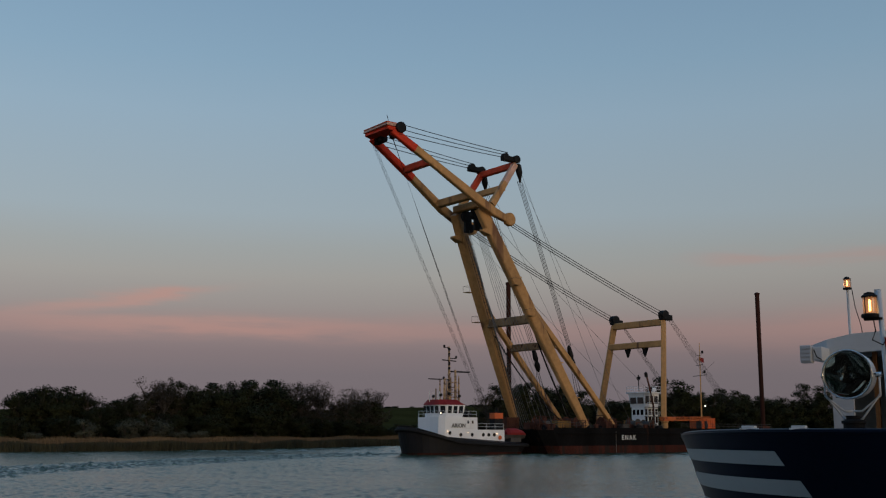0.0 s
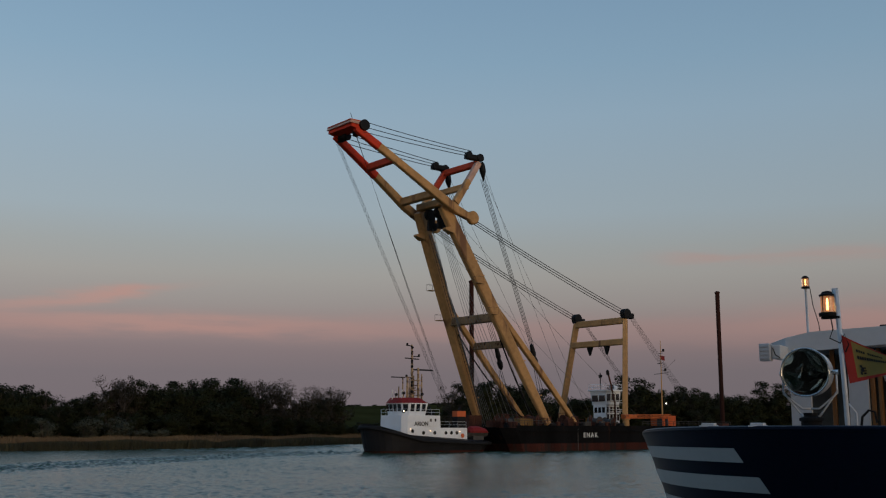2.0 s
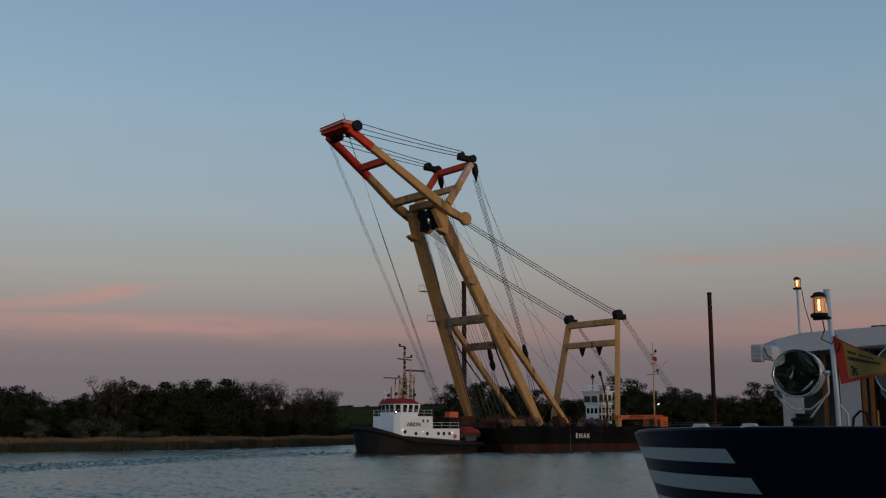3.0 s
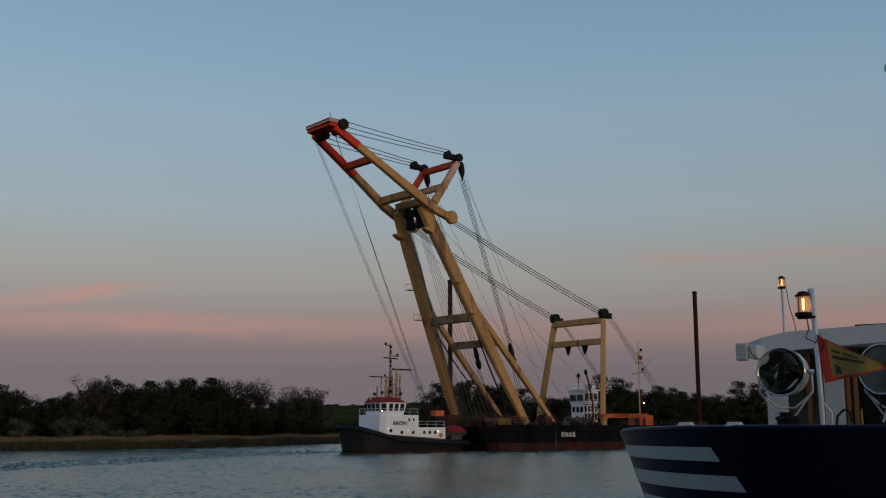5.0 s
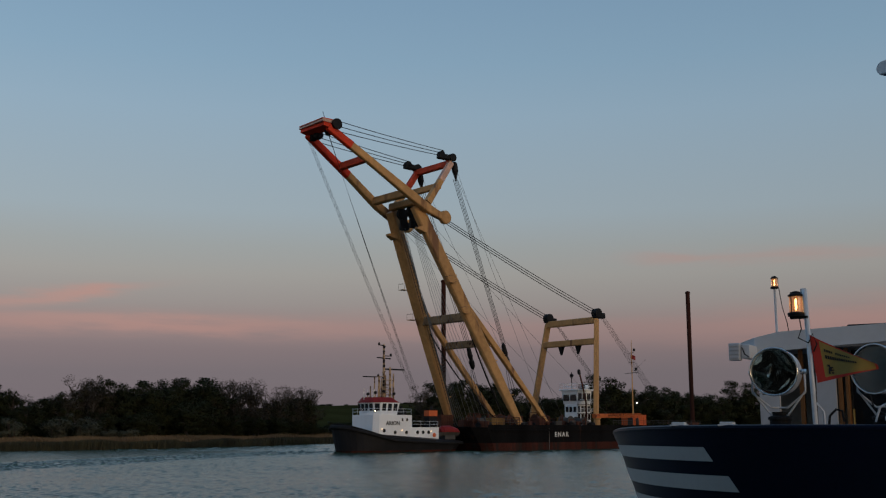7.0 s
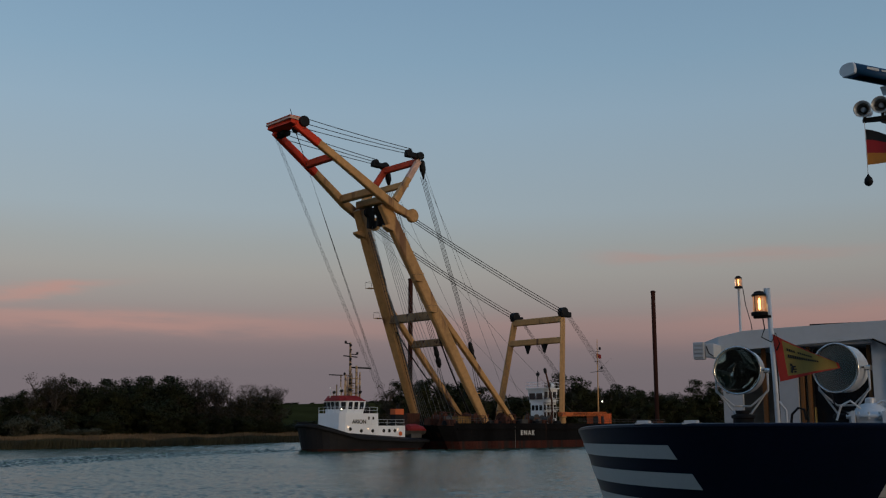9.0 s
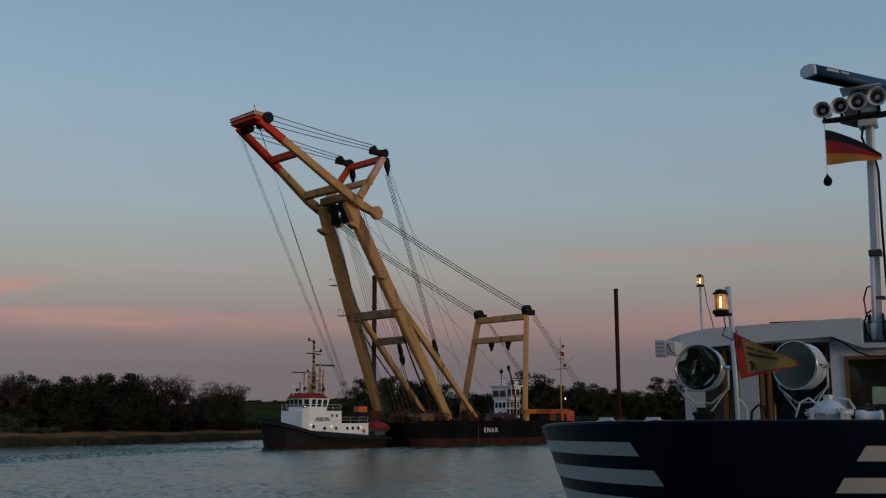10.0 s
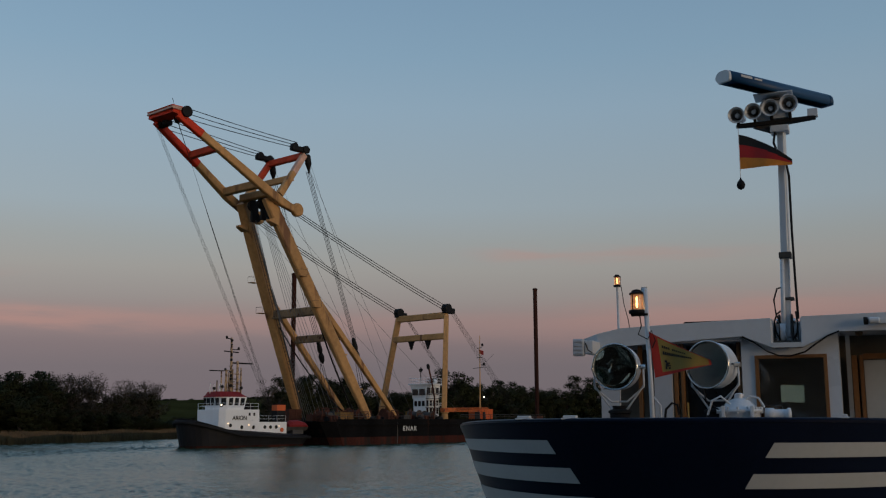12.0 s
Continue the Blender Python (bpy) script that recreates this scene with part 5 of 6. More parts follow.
win = part("window", box((3.875, -0.66, 4.145), (3.935, -1.62, 4.195), 0.006), WOOD, dh, "brown wooden window frame")
for v0, v1 in ((-0.66, -0.71), (-1.57, -1.62)):
    part("frame_stile", box((3.875, v0, 3.02), (3.935, v1, 4.145), 0.006), WOOD, win)
part("frame_sill", box((3.86, -0.66, 2.98), (3.95, -1.62, 3.03), 0.006), WOOD, win)
PANE = glass_material("tinted_window_glass", (0.72, 0.75, 0.75), 0.01, 1.0)
pn = part("pane", box((3.92, -0.71, 3.03), (3.928, -1.57, 4.145)), PANE, win)
pn.visible_shadow = False
ROOM = material("dim_brown_cabin_wall", (0.13, 0.11, 0.085), 0.7, vary=0.3, scale=1.5)
LINING = material("pale_cabin_lining", (0.36, 0.33, 0.28), 0.6, vary=0.1)
for lo, hi in (((4.9, W1, 2.7), (4.95, W0, 4.4)), ((3.97, W1, 2.62), (5.6, W0 - 0.06, 2.7)), ((3.97, W1 + 0.06, 4.36), (5.6, W0 - 0.06, 4.40))):
    part("cabin_lining", box(lo, hi), LINING, dh)
part("cabin_locker", box((4.5, -0.95, 2.7), (4.85, -0.6, 3.5), 0.02), WOOD, dh)
PAPER = material("pale_green_notice_paper", (0.42, 0.58, 0.53), 0.8, vary=0.06, scale=6)
note = root("window_notice", SHIP @ Matrix.Translation((3.96, -1.14, 3.54)), "pale green paper notice taped inside the window", "notice")
part("sheet", loft([[(0, 0.155 - 0.31 * k / 6, z + 0.006 * math.sin(k)) for z in (0, 0.235)] for k in range(7)], closed=False, caps=False), PAPER, note)
# recess under the visor
part("recess_back", box((5.1, 1.6, 2.62), (5.16, -0.48, 4.40)), ROOM, dh, "dark wooden recess behind the bow")
# white posts under the visor, coloured grey to imitate the shade there
part("post_panel", box((3.95, 1.56, 2.62), (4.02, 1.28, 4.36)), SOFFIT_SHADE, dh)
part("post_panel", box((4.0, 0.78, 2.62), (4.08, 0.52, 4.40)), SOFFIT_SHADE, dh)
for v0, v1 in ((0.50, 0.44), (0.40, 0.35), (-0.40, -0.45), (1.02, 0.96)):
    part("door_jamb", box((4.05, v0, 2.62), (4.15, v1, 4.40), 0.008), WOOD, dh, "varnished wooden door jamb")
part("door_rail", tube((4.0, 0.30, 2.7), (4.0, 0.30, 3.55), 0.014, seg=8), material("brass_rod", (0.55, 0.38, 0.12), 0.3, 0.9), dh)
part("dark_door", box((4.30, 0.34, 2.62), (4.36, -0.38, 4.38)), DARK_GLASS, dh)
# side passage with a wooden door
part("passage_back", box((4.85, -1.6, 2.62), (4.9, -5, 4.5)), ROOM, dh)
part("passage_wall", box((4.6, -1.86, 2.62), (4.66, -1.92, 4.5)), CLEAN_WHITE, dh)
for v0, v1 in ((-1.93, -2.0), (-2.03, -2.08)):
    part("door_jamb", box((4.5, v0, 2.62), (4.62, v1, 4.2), 0.008), WOOD, dh)
part("door_head", box((4.5, -2.08, 4.14), (4.62, -3.4, 4.22), 0.008), WOOD, dh)
part("door_leaf", box((4.56, -2.09, 2.62), (4.6, -3.2, 4.13)), material("grey_door_panel", (0.45, 0.46, 0.44), 0.5, vary=0.12), dh, "grey door panel")
part("soffit_lamp", lathe([(0, 0.05), (0.03, 0.05), (0.06, 0.03)], (4.1, -2.05, 4.50), (0, 0, -1), 14), BRASS, dh)
# loudspeaker box at the end of the roof
spk = on_ship("loudspeaker_box", 3.3, 1.72, 4.20, "white louvred box fixed to the end of the roof", "loudspeaker")
part("case", box((-0.05, -0.075, 0.02), (0.10, 0.075, 0.26), 0.012), SOFFIT_SHADE, spk)
for k in range(4):
    part("louvre", box((-0.062, -0.065, 0.045 + 0.055 * k), (-0.047, 0.065, 0.072 + 0.055 * k), 0.004), SOFFIT_SHADE, spk)
part("bracket", box((0.02, -0.20, 0.05), (0.50, -0.08, 0.24), 0.01), CLEAN_WHITE, spk)
part("cable", pipe([(0.0, -0.10, 0.2), (-0.02, -0.14, 0.1), (0.0, -0.2, 0.06)], 0.008, 5), BLACK_RUBBER, spk)
# cable slung under the mast recess
cab = root("slung_cable", SHIP, "black cable hanging in a loop across the fascia", "cable")
part("wire", pipe([Vector((3.73, -0.52, 4.455)), Vector((3.73, -0.68, 4.37)), Vector((3.72, -0.85, 4.24)), Vector((3.72, -1.0, 4.175)), Vector((3.72, -1.15, 4.165)), Vector((3.72, -1.35, 4.22)), Vector((3.72, -1.5, 4.33)), Vector((3.73, -1.65, 4.43)), Vector((3.74, -1.8, 4.49))], 0.012, 6), BLACK_RUBBER, cab)

# folding mast with horns, yard and radar
fm = on_ship("radar_mast", 4.0, -1.10, 4.355, "white folding mast carrying horns and a radar scanner", "mast")
part("base_plate", box((-0.14, -0.18, 0), (0.16, 0.18, 0.035), 0.006), GREY, fm)
for s in (-1, 1):
    part("hinge_cheek", box((0.0, s * 0.085 - 0.012, 0.03), (0.22, s * 0.085 + 0.012, 0.42), 0.01), GREY, fm)
part("lower_tube", girder([(0.10, -0.015, 0.10), (0.10, -0.05, 1.35)], [(0.13, 0.10), (0.125, 0.10)]), CLEAN_WHITE, fm)
part("ram", pipe([(-0.04, 0.035, 0.05), (-0.01, 0.0, 1.2)], 0.030, 10), CLEAN_WHITE, fm, "", True)
part("ram_rod", pipe([(-0.04, 0.04, 0.03), (-0.04, 0.036, 0.28)], 0.045, 10), CLEAN_WHITE, fm, "", True)
for s in (-1, 1):
    part("hinge_pin", tube((0.10, s * 0.07, 0.33), (0.10, s * 0.13, 0.33), 0.035, seg=10), NICKEL, fm)
    part("base_bolt", tube((-0.09, s * 0.13, 0.03), (-0.09, s * 0.13, 0.07), 0.022, seg=6), NICKEL, fm)
    part("side_bracket", loft([[(-0.10, s * 0.15, 0.035), (0.14, s * 0.15, 0.035), (0.14, s * 0.162, 0.035), (-0.10, s * 0.162, 0.035)], [(0.05, s * 0.15, 0.30), (0.14, s * 0.15, 0.30), (0.14, s * 0.162, 0.30), (0.05, s * 0.162, 0.30)]]), GREY, fm)
part("hydraulic_hose", pipe([(-0.05, 0.08, 0.05), (-0.08, 0.13, 0.16), (-0.07, 0.15, 0.30), (-0.04, 0.11, 0.42), (-0.02, 0.06, 0.46)], 0.014, 6), BLACK_RUBBER, fm)
part("hydraulic_hose", pipe([(0.0, -0.10, 0.05), (-0.05, -0.15, 0.15), (-0.04, -0.16, 0.30), (0.02, -0.14, 0.45)], 0.014, 6), BLACK_RUBBER, fm)
part("tube_flange", box((0.02, -0.13, 0.62), (0.18, 0.03, 0.66), 0.006), GREY, fm)
part("clamp", box((-0.06, -0.13, 1.22), (0.16, 0.04, 1.30), 0.01), GREY, fm)
part("upper_tube", girder([(0.06, -0.05, 1.3), (0.05, -0.09, 3.12)], [(0.125, 0.11), (0.115, 0.10)]), CLEAN_WHITE, fm)
part("cable", pipe([(0.02, -0.17, 0.35), (0.02, -0.16, 0.9), (0.0, -0.155, 1.6), (0.0, -0.16, 2.4), (-0.02, -0.13, 2.62), (-0.06, -0.05, 2.68), (-0.06, 0.02, 2.9), (-0.05, -0.02, 3.15)], 0.017, 6), BLACK_RUBBER, fm)
part("cable", pipe([(-0.02, 0.07, 0.3), (-0.05, 0.12, 0.42), (-0.05, 0.14, 0.62), (-0.04, 0.09, 0.78), (-0.02, 0.02, 0.8)], 0.012, 6), BLACK_RUBBER, fm)
part("mast_head", box((-0.08, -0.2, 3.06), (0.18, 0.06, 3.16), 0.02), CLEAN_WHITE, fm)
yard = part("yard", girder([(-0.1, 0.52, 3.19), (0.05, -0.06, 3.22), (0.1, -0.57, 3.26)], [(0.09, 0.05), (0.16, 0.07), (0.09, 0.05)]), BLACK_RUBBER, fm, "dark flat yard arm")
part("gusset", loft([[(-0.05, 0.3, 3.18), (0.1, 0.3, 3.18), (0.1, 0.28, 3.2), (-0.05, 0.28, 3.2)], [(-0.03, -0.02, 3.05), (0.1, -0.02, 3.05), (0.1, -0.04, 3.2), (-0.03, -0.04, 3.2)]]), GREY, fm)
part("yard_lamp", box((0.05, -0.60, 3.27), (0.17, -0.46, 3.39), 0.012), CLEAN_WHITE, fm)
HORN_DARK = material("dull_horn_throat", (0.26, 0.22, 0.18), 0.5, vary=0.2)
for k, (v, z, r) in enumerate(((0.50, 3.335, 0.118), (0.265, 3.365, 0.118), (0.03, 3.395, 0.122), (-0.225, 3.43, 0.128))):
    a = Vector((-1, 0.12 - 0.02 * k, -0.10))
    o = (-0.15, v, z)
    horn = part("horn", lathe([(-0.34, 0.035), (-0.32, 0.06), (-0.2, 0.065), (-0.10, 0.07), (0.0, r * 0.75), (0.05, r), (0.075, r * 1.02), (0.07, r * 0.93), (0.0, r * 0.66), (-0.12, 0.04)], o, a, 28, caps=False), CLEAN_WHITE, fm, "white signal horn", True)
    part("throat", lathe([(0.055, r * 0.90), (-0.03, r * 0.5), (-0.10, 0.045), (-0.11, 0.005)], o, a, 24, caps=False), HORN_DARK, horn, "", True)
    part("diaphragm", lathe([(-0.1, 0.035), (0.0, 0.036), (0.012, 0.02)], o, a, 14), CLEAN_WHITE, horn)
    part("horn_foot", tube((0.02, v, 3.2), (-0.02, v, z - 0.05), 0.022, seg=8), BLACK_RUBBER, horn)
gear = part("radar_gearbox", loft([[(x, y + 0.02, z) for x, y in ((0.0, -0.26), (0.34, -0.26), (0.34, 0.22), (0.0, 0.22))] for z in (3.28, 3.40)] + [[(x, y + 0.0, 3.60) for x, y in ((0.02, -0.2), (0.22, -0.2), (0.22, 0.14), (0.02, 0.14))]]), CLEAN_WHITE, fm, "white radar gearbox")
part("turning_neck", lathe([(0, 0.12), (0.03, 0.12), (0.05, 0.07), (0.09, 0.07)], (0.05, 0, 3.55), (0, 0, 1), 18), GREY, fm)
part("radar_cradle", box((-0.20, -0.28, 3.60), (0.2, 0.26, 3.62), 0.006), CLEAN_WHITE, fm)
NAVY_SCAN = material("blue_radar_scanner", (0.008, 0.052, 0.125), 0.45, spec=0.3, vary=0.15, scale=2, fine=20)
A, Bv = Vector((-0.92, 0.60, 3.685)), Vector((0.92, -0.74, 3.685))
x, y, z = frame_along(A, Bv)
prof = [(-0.125, -0.055), (-0.10, -0.068), (0.09, -0.068)] + [(0.03 + 0.11 * math.cos(radians(a)), 0.02 + 0.09 * math.sin(radians(a))) for a in range(-50, 100, 12)] + [(-0.04, 0.108), (-0.09, 0.095), (-0.12, 0.06), (-0.13, 0.0)]
ringat = lambda p, k: [p + x * s * k + y * (t * k) for s, t in prof]
scan = part("scanner", loft([ringat(A.lerp(Bv, 0.016), 1), ringat(A.lerp(Bv, 0.95), 1)]), NAVY_SCAN, fm, "long dark blue radar scanner bar", True)
part("end_cap", loft([ringat(A, 0.95), ringat(A.lerp(Bv, 0.008), 1.006), ringat(A.lerp(Bv, 0.016), 1.006)]), CLEAN_WHITE, scan, "white scanner end cap")
part("end_cap", loft([ringat(A.lerp(Bv, 0.95), 1.003), ringat(A.lerp(Bv, 0.98), 0.98), ringat(A.lerp(Bv, 0.995), 0.86), ringat(Bv, 0.6)]), NAVY_SCAN, scan, "", True)
part("underside", loft([[A.lerp(Bv, k) + x * s + y * -0.068 for s in (-0.10, 0.06)] + [A.lerp(Bv, k) + x * s + y * -0.060 for s in (0.06, -0.10)] for k in (0.06, 0.95)]), GREY, scan)
for k0, k1, t0, t1 in ((0.10, 0.20, 0.02, 0.055), (0.22, 0.29, 0.025, 0.05)):
    part("lettering", loft([[A.lerp(Bv, k) + x * s * 1.02 + y * t for s, t in ((-0.134, t0), (-0.136, t1))] for k in (k0, k1)], closed=False, caps=False), STRIPE, scan, "pale illegible lettering bar")


# flags
def cloth(name, rows, cols, place, mats, pick):
    bm = bmesh.new()
    vs = [[bm.verts.new(place(i / cols, j / rows)) for i in range(cols + 1)] for j in range(rows + 1)]
    for j in range(rows):
        for i in range(cols):
            f = bm.faces.new((vs[j][i], vs[j][i + 1], vs[j + 1][i + 1], vs[j + 1][i]))
            f.material_index, f.smooth = pick((i + 0.5) / cols, (j + 0.5) / rows), True
    return bm


def flag_cloth(name, c):
    m = material(name, c, 0.85, vary=0.15, scale=6, fine=60)
    return m


F_BLACK, F_RED, F_GOLD = flag_cloth("black_flag_cloth", (0.012, 0.012, 0.013)), flag_cloth("red_flag_cloth", (0.42, 0.02, 0.022)), flag_cloth("gold_flag_cloth", (0.62, 0.22, 0.03))
gf = on_ship("tricolour_flag", 3.88, -0.60, 7.48, "black, red and gold striped flag drooping from the yard", "flag")


def fly(a, b):
    """a along the fly, b down the hoist."""
    top, low = -0.07 - 0.44 * a ** 1.35, -0.585 - 0.0 * a
    w = 0.05 * math.sin(a * 7 + b * 1.5) * a
    return (w - 0.05 * a, -0.005 - 0.72 * a, top + (low - top) * b)


part("cloth", cloth("cloth", 24, 26, fly, None, lambda a, b: 0 if b < 0.30 + 0.25 * max(0.0, a - 0.5) else (1 if b < 0.66 else 2)), [F_BLACK, F_RED, F_GOLD], gf)
part("halyard", tube((0, 0, 0.06), (0, 0, -0.74), 0.005, seg=5), LETTER, gf)
part("weight", lathe([(-0.09, 0.01), (-0.07, 0.045), (-0.03, 0.062), (0.02, 0.05), (0.07, 0.012), (0.09, 0.006)], (0, 0, -0.80), (0, 0, 1), 16), BLACK_RUBBER, gf, "black round halyard weight", True)

P_RED, P_YEL = flag_cloth("scarlet_pennant_cloth", (0.40, 0.03, 0.02)), flag_cloth("yellow_pennant_cloth", (0.27, 0.195, 0.048))
bf = on_ship("bow_pennant", 0.875, 0.29, 4.36, "red-edged yellow pennant blowing from the bow flagstaff", "flag")


def pennant(a, b):
    top, low = -0.02 - 0.36 * a ** 0.9, -0.57 + 0.14 * a
    w = 0.07 * math.sin(a * 6.5 + b) * a
    return (-0.02 + w, -0.03 - 0.005 * b - 0.06 * b * (1 - a) - 0.70 * a, top + (low - top) * b)


part("cloth", cloth("cloth", 22, 28, pennant, None, lambda a, b: 0 if a < 0.15 or b > 0.90 or b < 0.05 or a > 0.95 else 1), [P_RED, P_YEL], bf)
# two lines of print that cannot be read, word by word, and a dark upright emblem
WORDS = [(0.20 + 0.034 * k, 0.224 + 0.034 * k, 0.20, 0.27) for k in range(12) if k != 4] + [(0.20 + 0.036 * k, 0.228 + 0.036 * k, 0.36, 0.45) for k in range(14)]
EMBLEM = [(0.21, 0.25, 0.60, 0.66), (0.23, 0.30, 0.66, 0.70), (0.22, 0.27, 0.70, 0.78), (0.27, 0.31, 0.74, 0.77), (0.21, 0.24, 0.78, 0.85), (0.26, 0.30, 0.80, 0.85)]
for a0, a1, b0, b1 in WORDS + EMBLEM:
    off = Vector((-0.006, 0, 0))
    part("printed_bar", loft([[Vector(pennant(a0 + (a1 - a0) * k / 2, b)) + off for b in (b0, b1)] for k in range(3)], closed=False, caps=False), F_BLACK, bf)

# anchor windlass behind the rim, mooring cleats and camera
wl_ = on_ship("anchor_windlass", 1.25, -0.72, 2.62, "white painted anchor windlass with motor", "windlass")
part("gear_case", lathe([(0, 0.24), (0.55, 0.24), (0.76, 0.235), (0.77, 0.265), (0.80, 0.265), (0.805, 0.21), (0.87, 0.15), (0.91, 0.11), (0.93, 0.05)], (0, 0.02, 0), (0, 0, 1), 28), CLEAN_WHITE, wl_, "", True)
for k in range(14):
    a = k * math.tau / 14
    part("flange_bolt", tube((0.25 * math.cos(a), 0.02 + 0.25 * math.sin(a), 0.755), (0.25 * math.cos(a), 0.02 + 0.25 * math.sin(a), 0.83), 0.014, seg=6), CLEAN_WHITE, wl_)
for s in (-1, 1):
    part("bracket", box((-0.27, 0.02 + s * 0.16 - 0.02, 0.5), (-0.2, 0.02 + s * 0.16 + 0.02, 0.84), 0.006), CLEAN_WHITE, wl_)
part("hose", pipe([(-0.22, 0.1, 0.86), (-0.26, 0.2, 0.95), (-0.25, 0.3, 0.9), (-0.2, 0.36, 0.74)], 0.012, 6), CLEAN_WHITE, wl_)
part("cover_cap", lathe([(0.90, 0.06), (0.98, 0.055), (0.99, 0.03)], (0, 0.02, 0), (0, 0, 1), 16), CLEAN_WHITE, wl_)
part("motor", lathe([(0, 0.075), (0.1, 0.075), (0.11, 0.06), (0.24, 0.06), (0.25, 0.075), (0.28, 0.075), (0.29, 0.04)], (0, -0.26, 0.74), (0, -1, 0), 20), CLEAN_WHITE, wl_, "", True)
part("pipe_loop", pipe([(-0.05, 0.0, 0.88), (-0.05, -0.1, 0.95), (-0.05, -0.2, 0.93), (-0.05, -0.26, 0.82)], 0.014, 6), CLEAN_WHITE, wl_)
part("cable", pipe([(-0.1, 0.42, 1.05), (-0.12, 0.38, 0.9), (-0.12, 0.22, 0.78), (-0.12, 0.05, 0.74)], 0.011, 6), BLACK_RUBBER, wl_)
for u, v in ((0.66, 1.74), (0.30, 1.08), (0.70, -1.80)):
    cl = on_ship("fairlead", u, v, RIM + 0.004, "small white fairlead on the bulwark rim", "fairlead", "rim fairleads")
    part("block", box((-0.05, -0.075, 0), (0.06, 0.075, 0.045), 0.01), CLEAN_WHITE, cl)
    part("lip", box((-0.06, -0.095, 0), (0.07, 0.095, 0.018), 0.006), CLEAN_WHITE, cl)
cm = on_ship("security_camera", 3.66, -2.28, 4.60, "small white security camera under the roof edge", "camera")
part("camera_body", lathe([(0, 0.035), (0.01, 0.045), (0.12, 0.045), (0.14, 0.03)], (0, 0.10, 0.01), (0.1, -1, 0.02), 16), CLEAN_WHITE, cm)
part("sun_hood", lathe([(-0.05, 0.052), (0.0, 0.052), (0.0, 0.045), (-0.05, 0.045)], (0, 0.11, 0.01), (0.1, -1, 0.02), 16), BLACK_RUBBER, cm)
part("mount", box((0.02, -0.12, -0.03), (0.09, -0.02, 0.04), 0.006), CLEAN_WHITE, cm)
vc = on_ship("vent_cable", 2.4, 0.1, 2.62, "loop of black cable on the foredeck", "cable")
part("wire", pipe([(0, 0.28, 0.6), (0, 0.25, 0.82), (0, 0.17, 0.9), (0, 0.1, 0.88), (0, 0.08, 0.75)], 0.016, 6), BLACK_RUBBER, vc)


# ---- gear on the deck of the crane barge ----
def on_barge(name, u, v, label, category, group="", turn=0):
    return root(name, pose(10.37, 164.77, 0, 0, 0, 220) @ pose(u, v, DECK, 0, 0, turn), label, category, group)


def winch(u, v, r, w, turn=0):
    th = on_barge("deck_winch", u, v, "rusty brown deck winch with a rope drum", "winch", "deck winches", turn)
    part("bed", box((-r * 1.2, -w / 2 - 0.2, 0), (r * 1.2, w / 2 + 0.2, 0.25), 0.03), RUST, th)
    part("drum", lathe([(-w / 2, r), (-w / 2 + 0.08, r), (-w / 2 + 0.1, r * 0.65), (w / 2 - 0.1, r * 0.65), (w / 2 - 0.08, r), (w / 2, r)], (0, 0, r + 0.25), (0, 1, 0), 20), RUST if w > 2.1 else GREY, th)
    for s in (-1, 1):
        part("cheek", box((-r * 0.7, s * (w / 2 + 0.06) - 0.05, 0.2), (r * 0.7, s * (w / 2 + 0.06) + 0.05, r + 0.5), 0.04), RUST, th)
    part("gearbox", box((-r * 0.5, w / 2 + 0.15, 0.2), (r * 0.6, w / 2 + 0.7, r + 0.3), 0.06), GREY, th)


for u, v, r, w, a in ((-6.2, 6.5, 0.75, 2.0, 0), (-8.6, 7.2, 0.7, 1.8, 0), (-5.4, 1.5, 0.9, 2.4, 90), (1.5, 1.0, 0.9, 2.6, 0), (9.0, 2.0, 0.8, 2.2, 0), (11.5, 6.0, 0.65, 1.6, 90), (-1.0, -4.5, 0.8, 2.2, 0)):
    winch(u, v, r, w, a)
for u, v, sx, sy, h, mat, lab in ((-7.8, 4.0, 1.2, 1.0, 1.5, YELLOW, "yellow compressor box on the barge deck"), (8.2, 5.8, 2.6, 1.4, 1.3, YELLOW, "yellow machinery housing by the boom foot"), (11.6, -2.0, 2.4, 2.0, 1.8, RUST, "rust-brown steel locker on the foredeck"),
                                 (-21.5, 7.2, 3.4, 2.4, 1.9, ORANGE, "orange steel container at the stern"), (3.2, 5.2, 1.2, 1.4, 1.6, RUST, "rusty bracing pedestal between the boom feet"), (12.0, 3.6, 1.8, 1.4, 1.0, RUST, "brown rope bin near the bow"), (-2.0, 8.6, 1.4, 0.8, 0.9, GREY, "grey deck locker at the rail"), (0.5, 7.5, 1.2, 0.9, 1.3, RUST, "rusty hydraulic unit beside the strut foot")):
    th = on_barge("deck_container" if mat is ORANGE else "deck_box", u, v, lab, "container" if mat is ORANGE else "deck box")
    part("case", box((-sx / 2, -sy / 2, 0.12), (sx / 2, sy / 2, h), 0.05), mat, th)
    part("skid", box((-sx / 2 + 0.1, -sy / 2 + 0.1, 0), (sx / 2 - 0.1, sy / 2 - 0.1, 0.12)), GREASE, th)
    part("lid", box((-sx / 2 - 0.04, -sy / 2 - 0.04, h), (sx / 2 + 0.04, sy / 2 + 0.04, h + 0.06), 0.02), mat, th)
    n = int(sx / 0.45)
    for k in range(n):
        part("rib", box((-sx / 2 + 0.2 + k * 0.45, sy / 2, 0.2), (-sx / 2 + 0.3 + k * 0.45, sy / 2 + 0.05, h - 0.1)), mat, th)
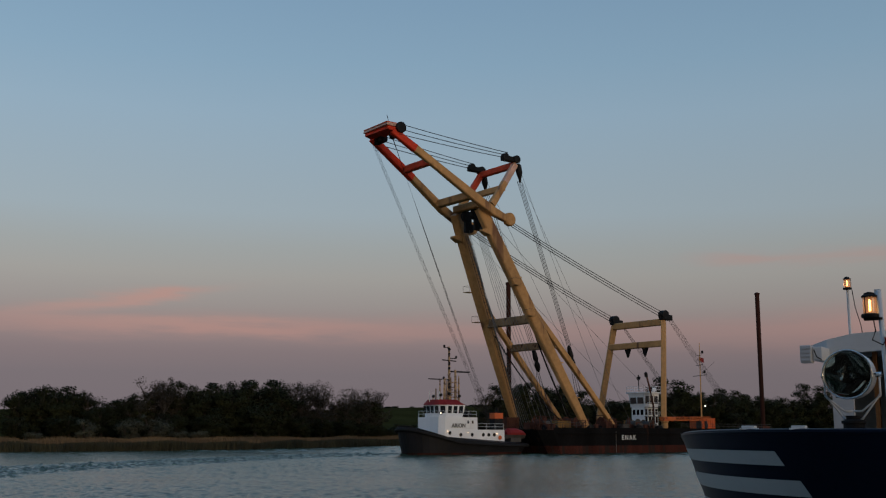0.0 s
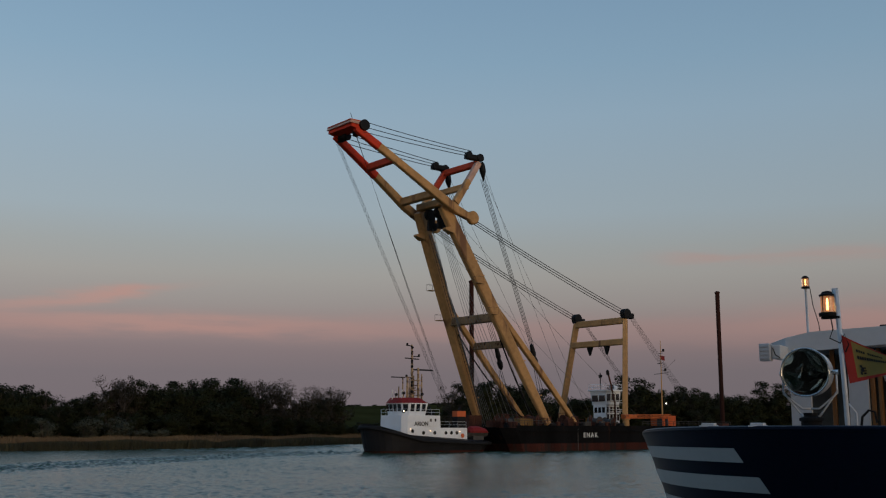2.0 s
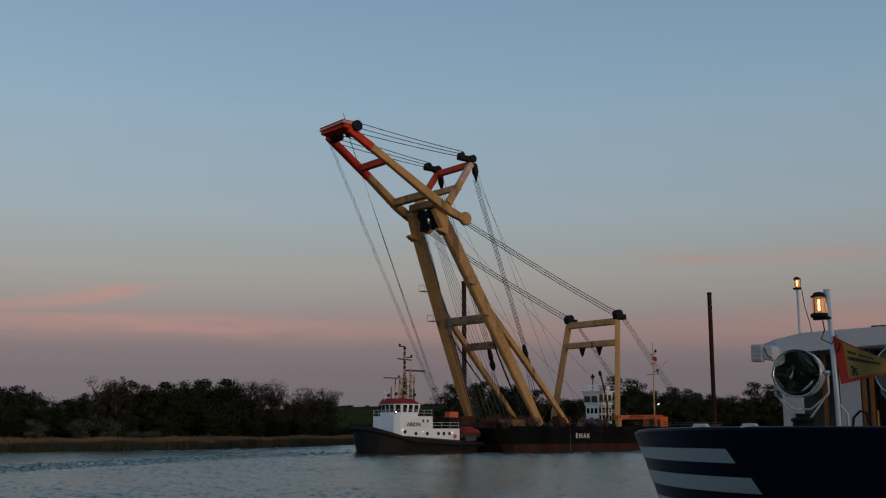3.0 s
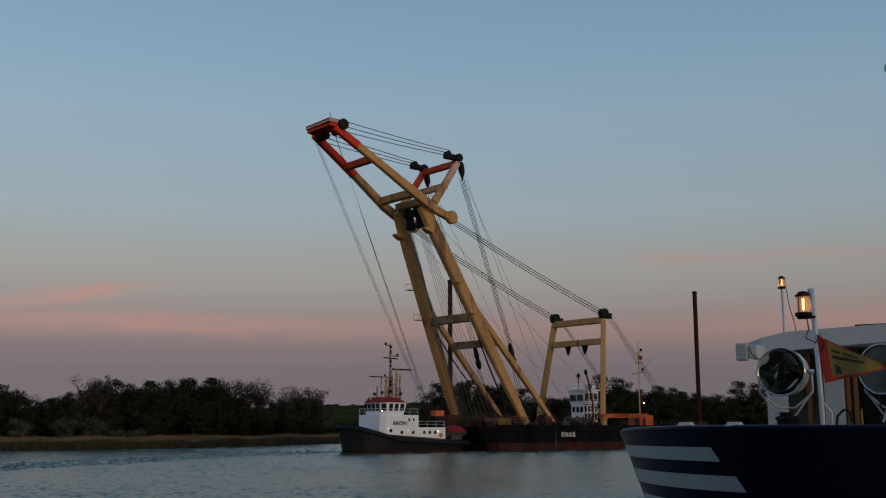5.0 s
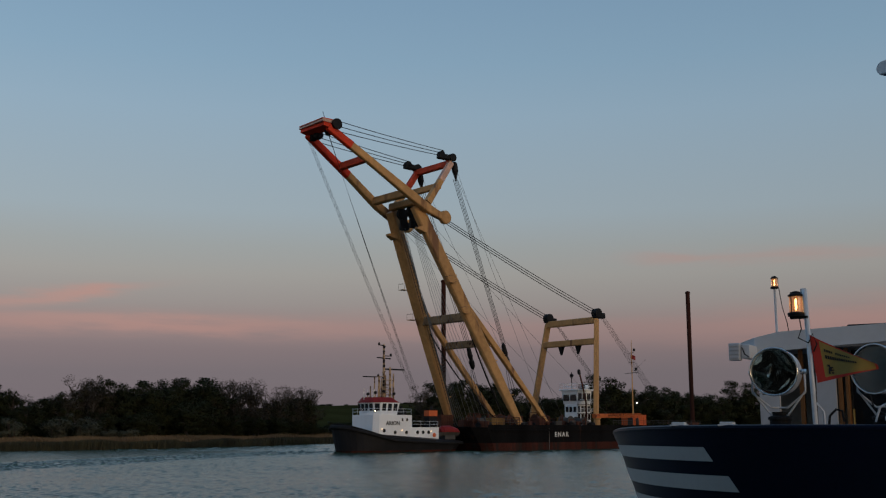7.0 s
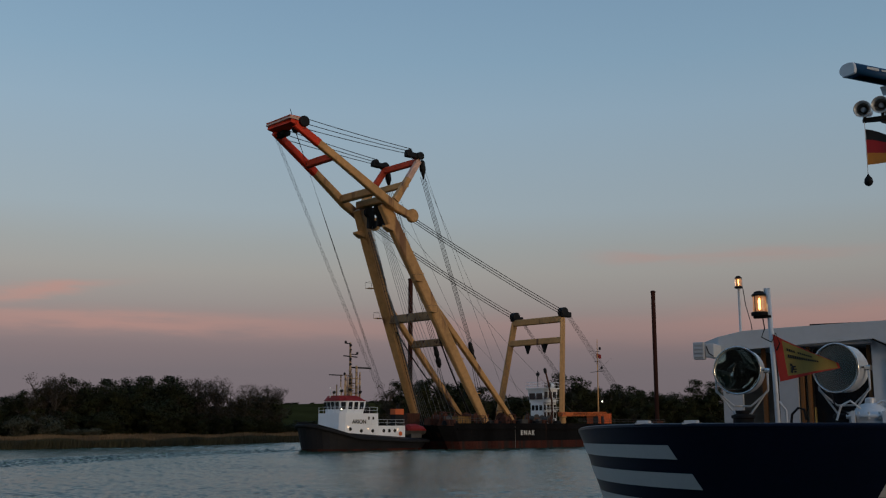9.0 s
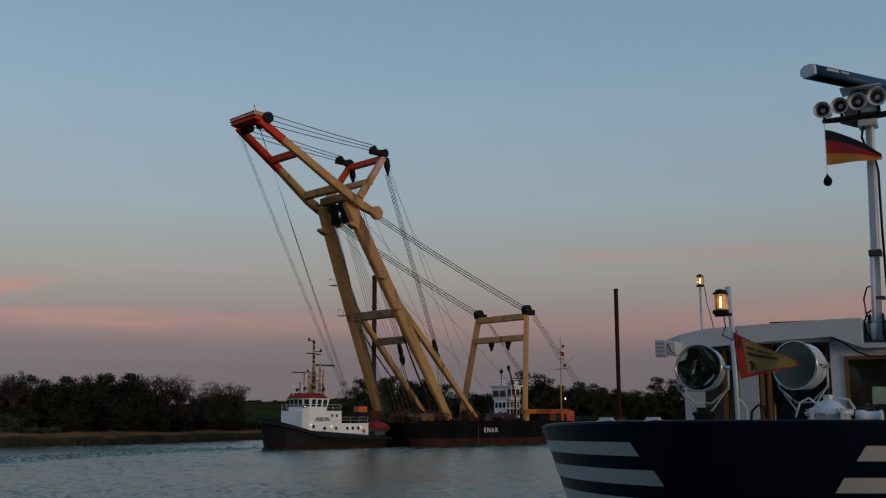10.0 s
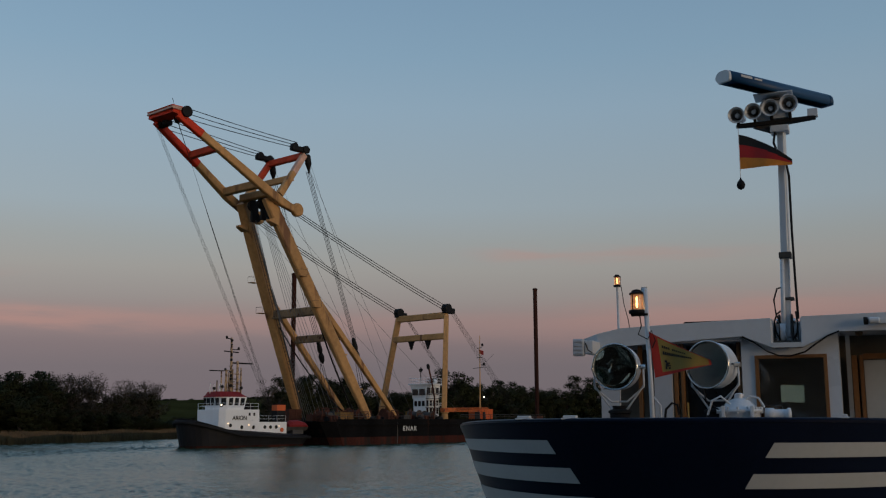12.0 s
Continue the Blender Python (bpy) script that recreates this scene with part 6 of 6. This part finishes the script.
dc = on_barge("deck_crane", -11.0, 8.4, "orange lattice deck crane lying along the rail", "deck crane")
part("pedestal", lathe([(0, 0.55), (0.2, 0.5), (1.2, 0.45), (1.3, 0.6), (1.45, 0.6)], (-0.2, 0, 0), (0, 0, 1), 18), CREAM, dc)
bm = bmesh.new()
for v, z in ((-0.35, 1.5), (0.35, 1.5), (-0.35, 2.05), (0.35, 2.05)):
    tube((-0.2, v, z), (-10.5, v * 0.7, z + 0.12), 0.06, seg=6, bm=bm)
for k in range(20):
    u = -0.2 - k * 0.52
    for v in (-0.35, 0.35):
        tube((u, v, 1.5 + 0.006 * k), (u - 0.52, v, 2.05 + 0.006 * k), 0.04, seg=5, bm=bm)
        tube((u - 0.52, v, 1.5 + 0.006 * k), (u - 0.52, v, 2.05 + 0.006 * k), 0.035, seg=5, bm=bm)
part("lattice_boom", bm, DULL_ORANGE, dc, "orange lattice boom")
part("boom_root", box((-2.2, -0.45, 1.45), (0.5, 0.45, 2.1), 0.08), DULL_ORANGE, dc)
for u in (-8.2, -9.6):
    part("boom_rest", box((u - 0.08, -0.5, 0), (u + 0.08, 0.5, 1.5), 0.02), GREY, dc)
house.matrix_basis = pose(-12.1, 0, 0) @ Matrix.Diagonal((0.66, 1, 1, 1)) @ pose(11.3, 0, 0)
dv = on_barge("davit", -13.0, 4.6, "thin dark boat davit beside the wheelhouse", "davit")
part("arm", pipe([(0, 0, 0), (0.1, 0, 4.0), (1.0, 0, 7.2), (1.5, 0, 8.6)], 0.14, 8), RUST, dv)
part("head_block", lathe([(0, 0.1), (0.15, 0.26), (0.7, 0.26), (0.9, 0.1)], (1.5, 0, 8.3), (0.2, 0, 1), 10), GREASE, dv)
rail([(13, 9.7, DECK + 0.35), (6, 9.7, DECK + 0.35)], 0.7, crane, GREY, 0.03)
rail([(-13.5, 9.7, DECK + 0.35), (-36, 9.7, DECK + 0.35)], 0.7, crane, GREY, 0.03)

# bollards, frames and coils that crowd the working deck
clutter = random.Random(11)
for k in range(54):
    u, v = clutter.uniform(-10, 13), clutter.uniform(0, 9.2)
    if abs(u - 4.9) < 1.6 and v > 6.5:
        continue
    pick = k % 4
    if pick == 0:
        th = on_barge("bollard", u, v, "dark rusty twin bollard on the barge deck", "bollard", "deck bollards", clutter.uniform(0, 90))
        part("foot", box((-0.7, -0.25, 0), (0.7, 0.25, 0.08), 0.02), RUST, th)
        for s in (-1, 1):
            part("post", lathe([(0.05, 0.2), (0.7, 0.2), (0.72, 0.26), (0.85, 0.26), (0.9, 0.15)], (s * 0.42, 0, 0), (0, 0, 1), 12), RUST, th)
    elif pick == 1:
        th = on_barge("rope_coil", u, v, "coil of dark mooring rope on deck", "rope coil", "rope coils")
        part("coil", pipe([Vector((math.cos(a * 0.5) * (0.75 - 0.004 * a), math.sin(a * 0.5) * (0.75 - 0.004 * a), 0.08 + 0.011 * a)) for a in range(60)], 0.075, 6), GREASE, th)
    elif pick == 2:
        hgt = clutter.uniform(1.2, 2.3)
        th = on_barge("pipe_frame", u, v, "rust-brown welded pipe frame on deck", "pipe frame", "pipe frames", clutter.uniform(0, 180))
        part("frame_tube", pipe([(-0.9, 0, 0), (-0.9, 0, hgt), (0.9, 0, hgt), (0.9, 0, 0)], 0.08, 6), RUST, th)
        part("brace", tube((-0.9, 0, 0.1), (0.9, 0, hgt - 0.1), 0.06, seg=6), RUST, th)
        part("shelf", box((-0.85, -0.3, hgt * 0.45), (0.85, 0.3, hgt * 0.45 + 0.08)), RUST, th)
    else:
        s = clutter.uniform(0.5, 0.9)
        th = on_barge("steel_drum", u, v, "dented rust-coloured steel drum on deck", "drum", "steel drums")
        part("shell", lathe([(0, 0.28), (0.02, 0.3), (0.3, 0.29), (0.32, 0.305), (0.6, 0.29), (0.88, 0.3), (0.9, 0.28)], (0, 0, 0), (0, 0, 1), 16), RUST, th)
        part("lid", lathe([(0.87, 0.27), (0.885, 0.05)], (0, 0, 0), (0, 0, 1), 16), RUST, th)
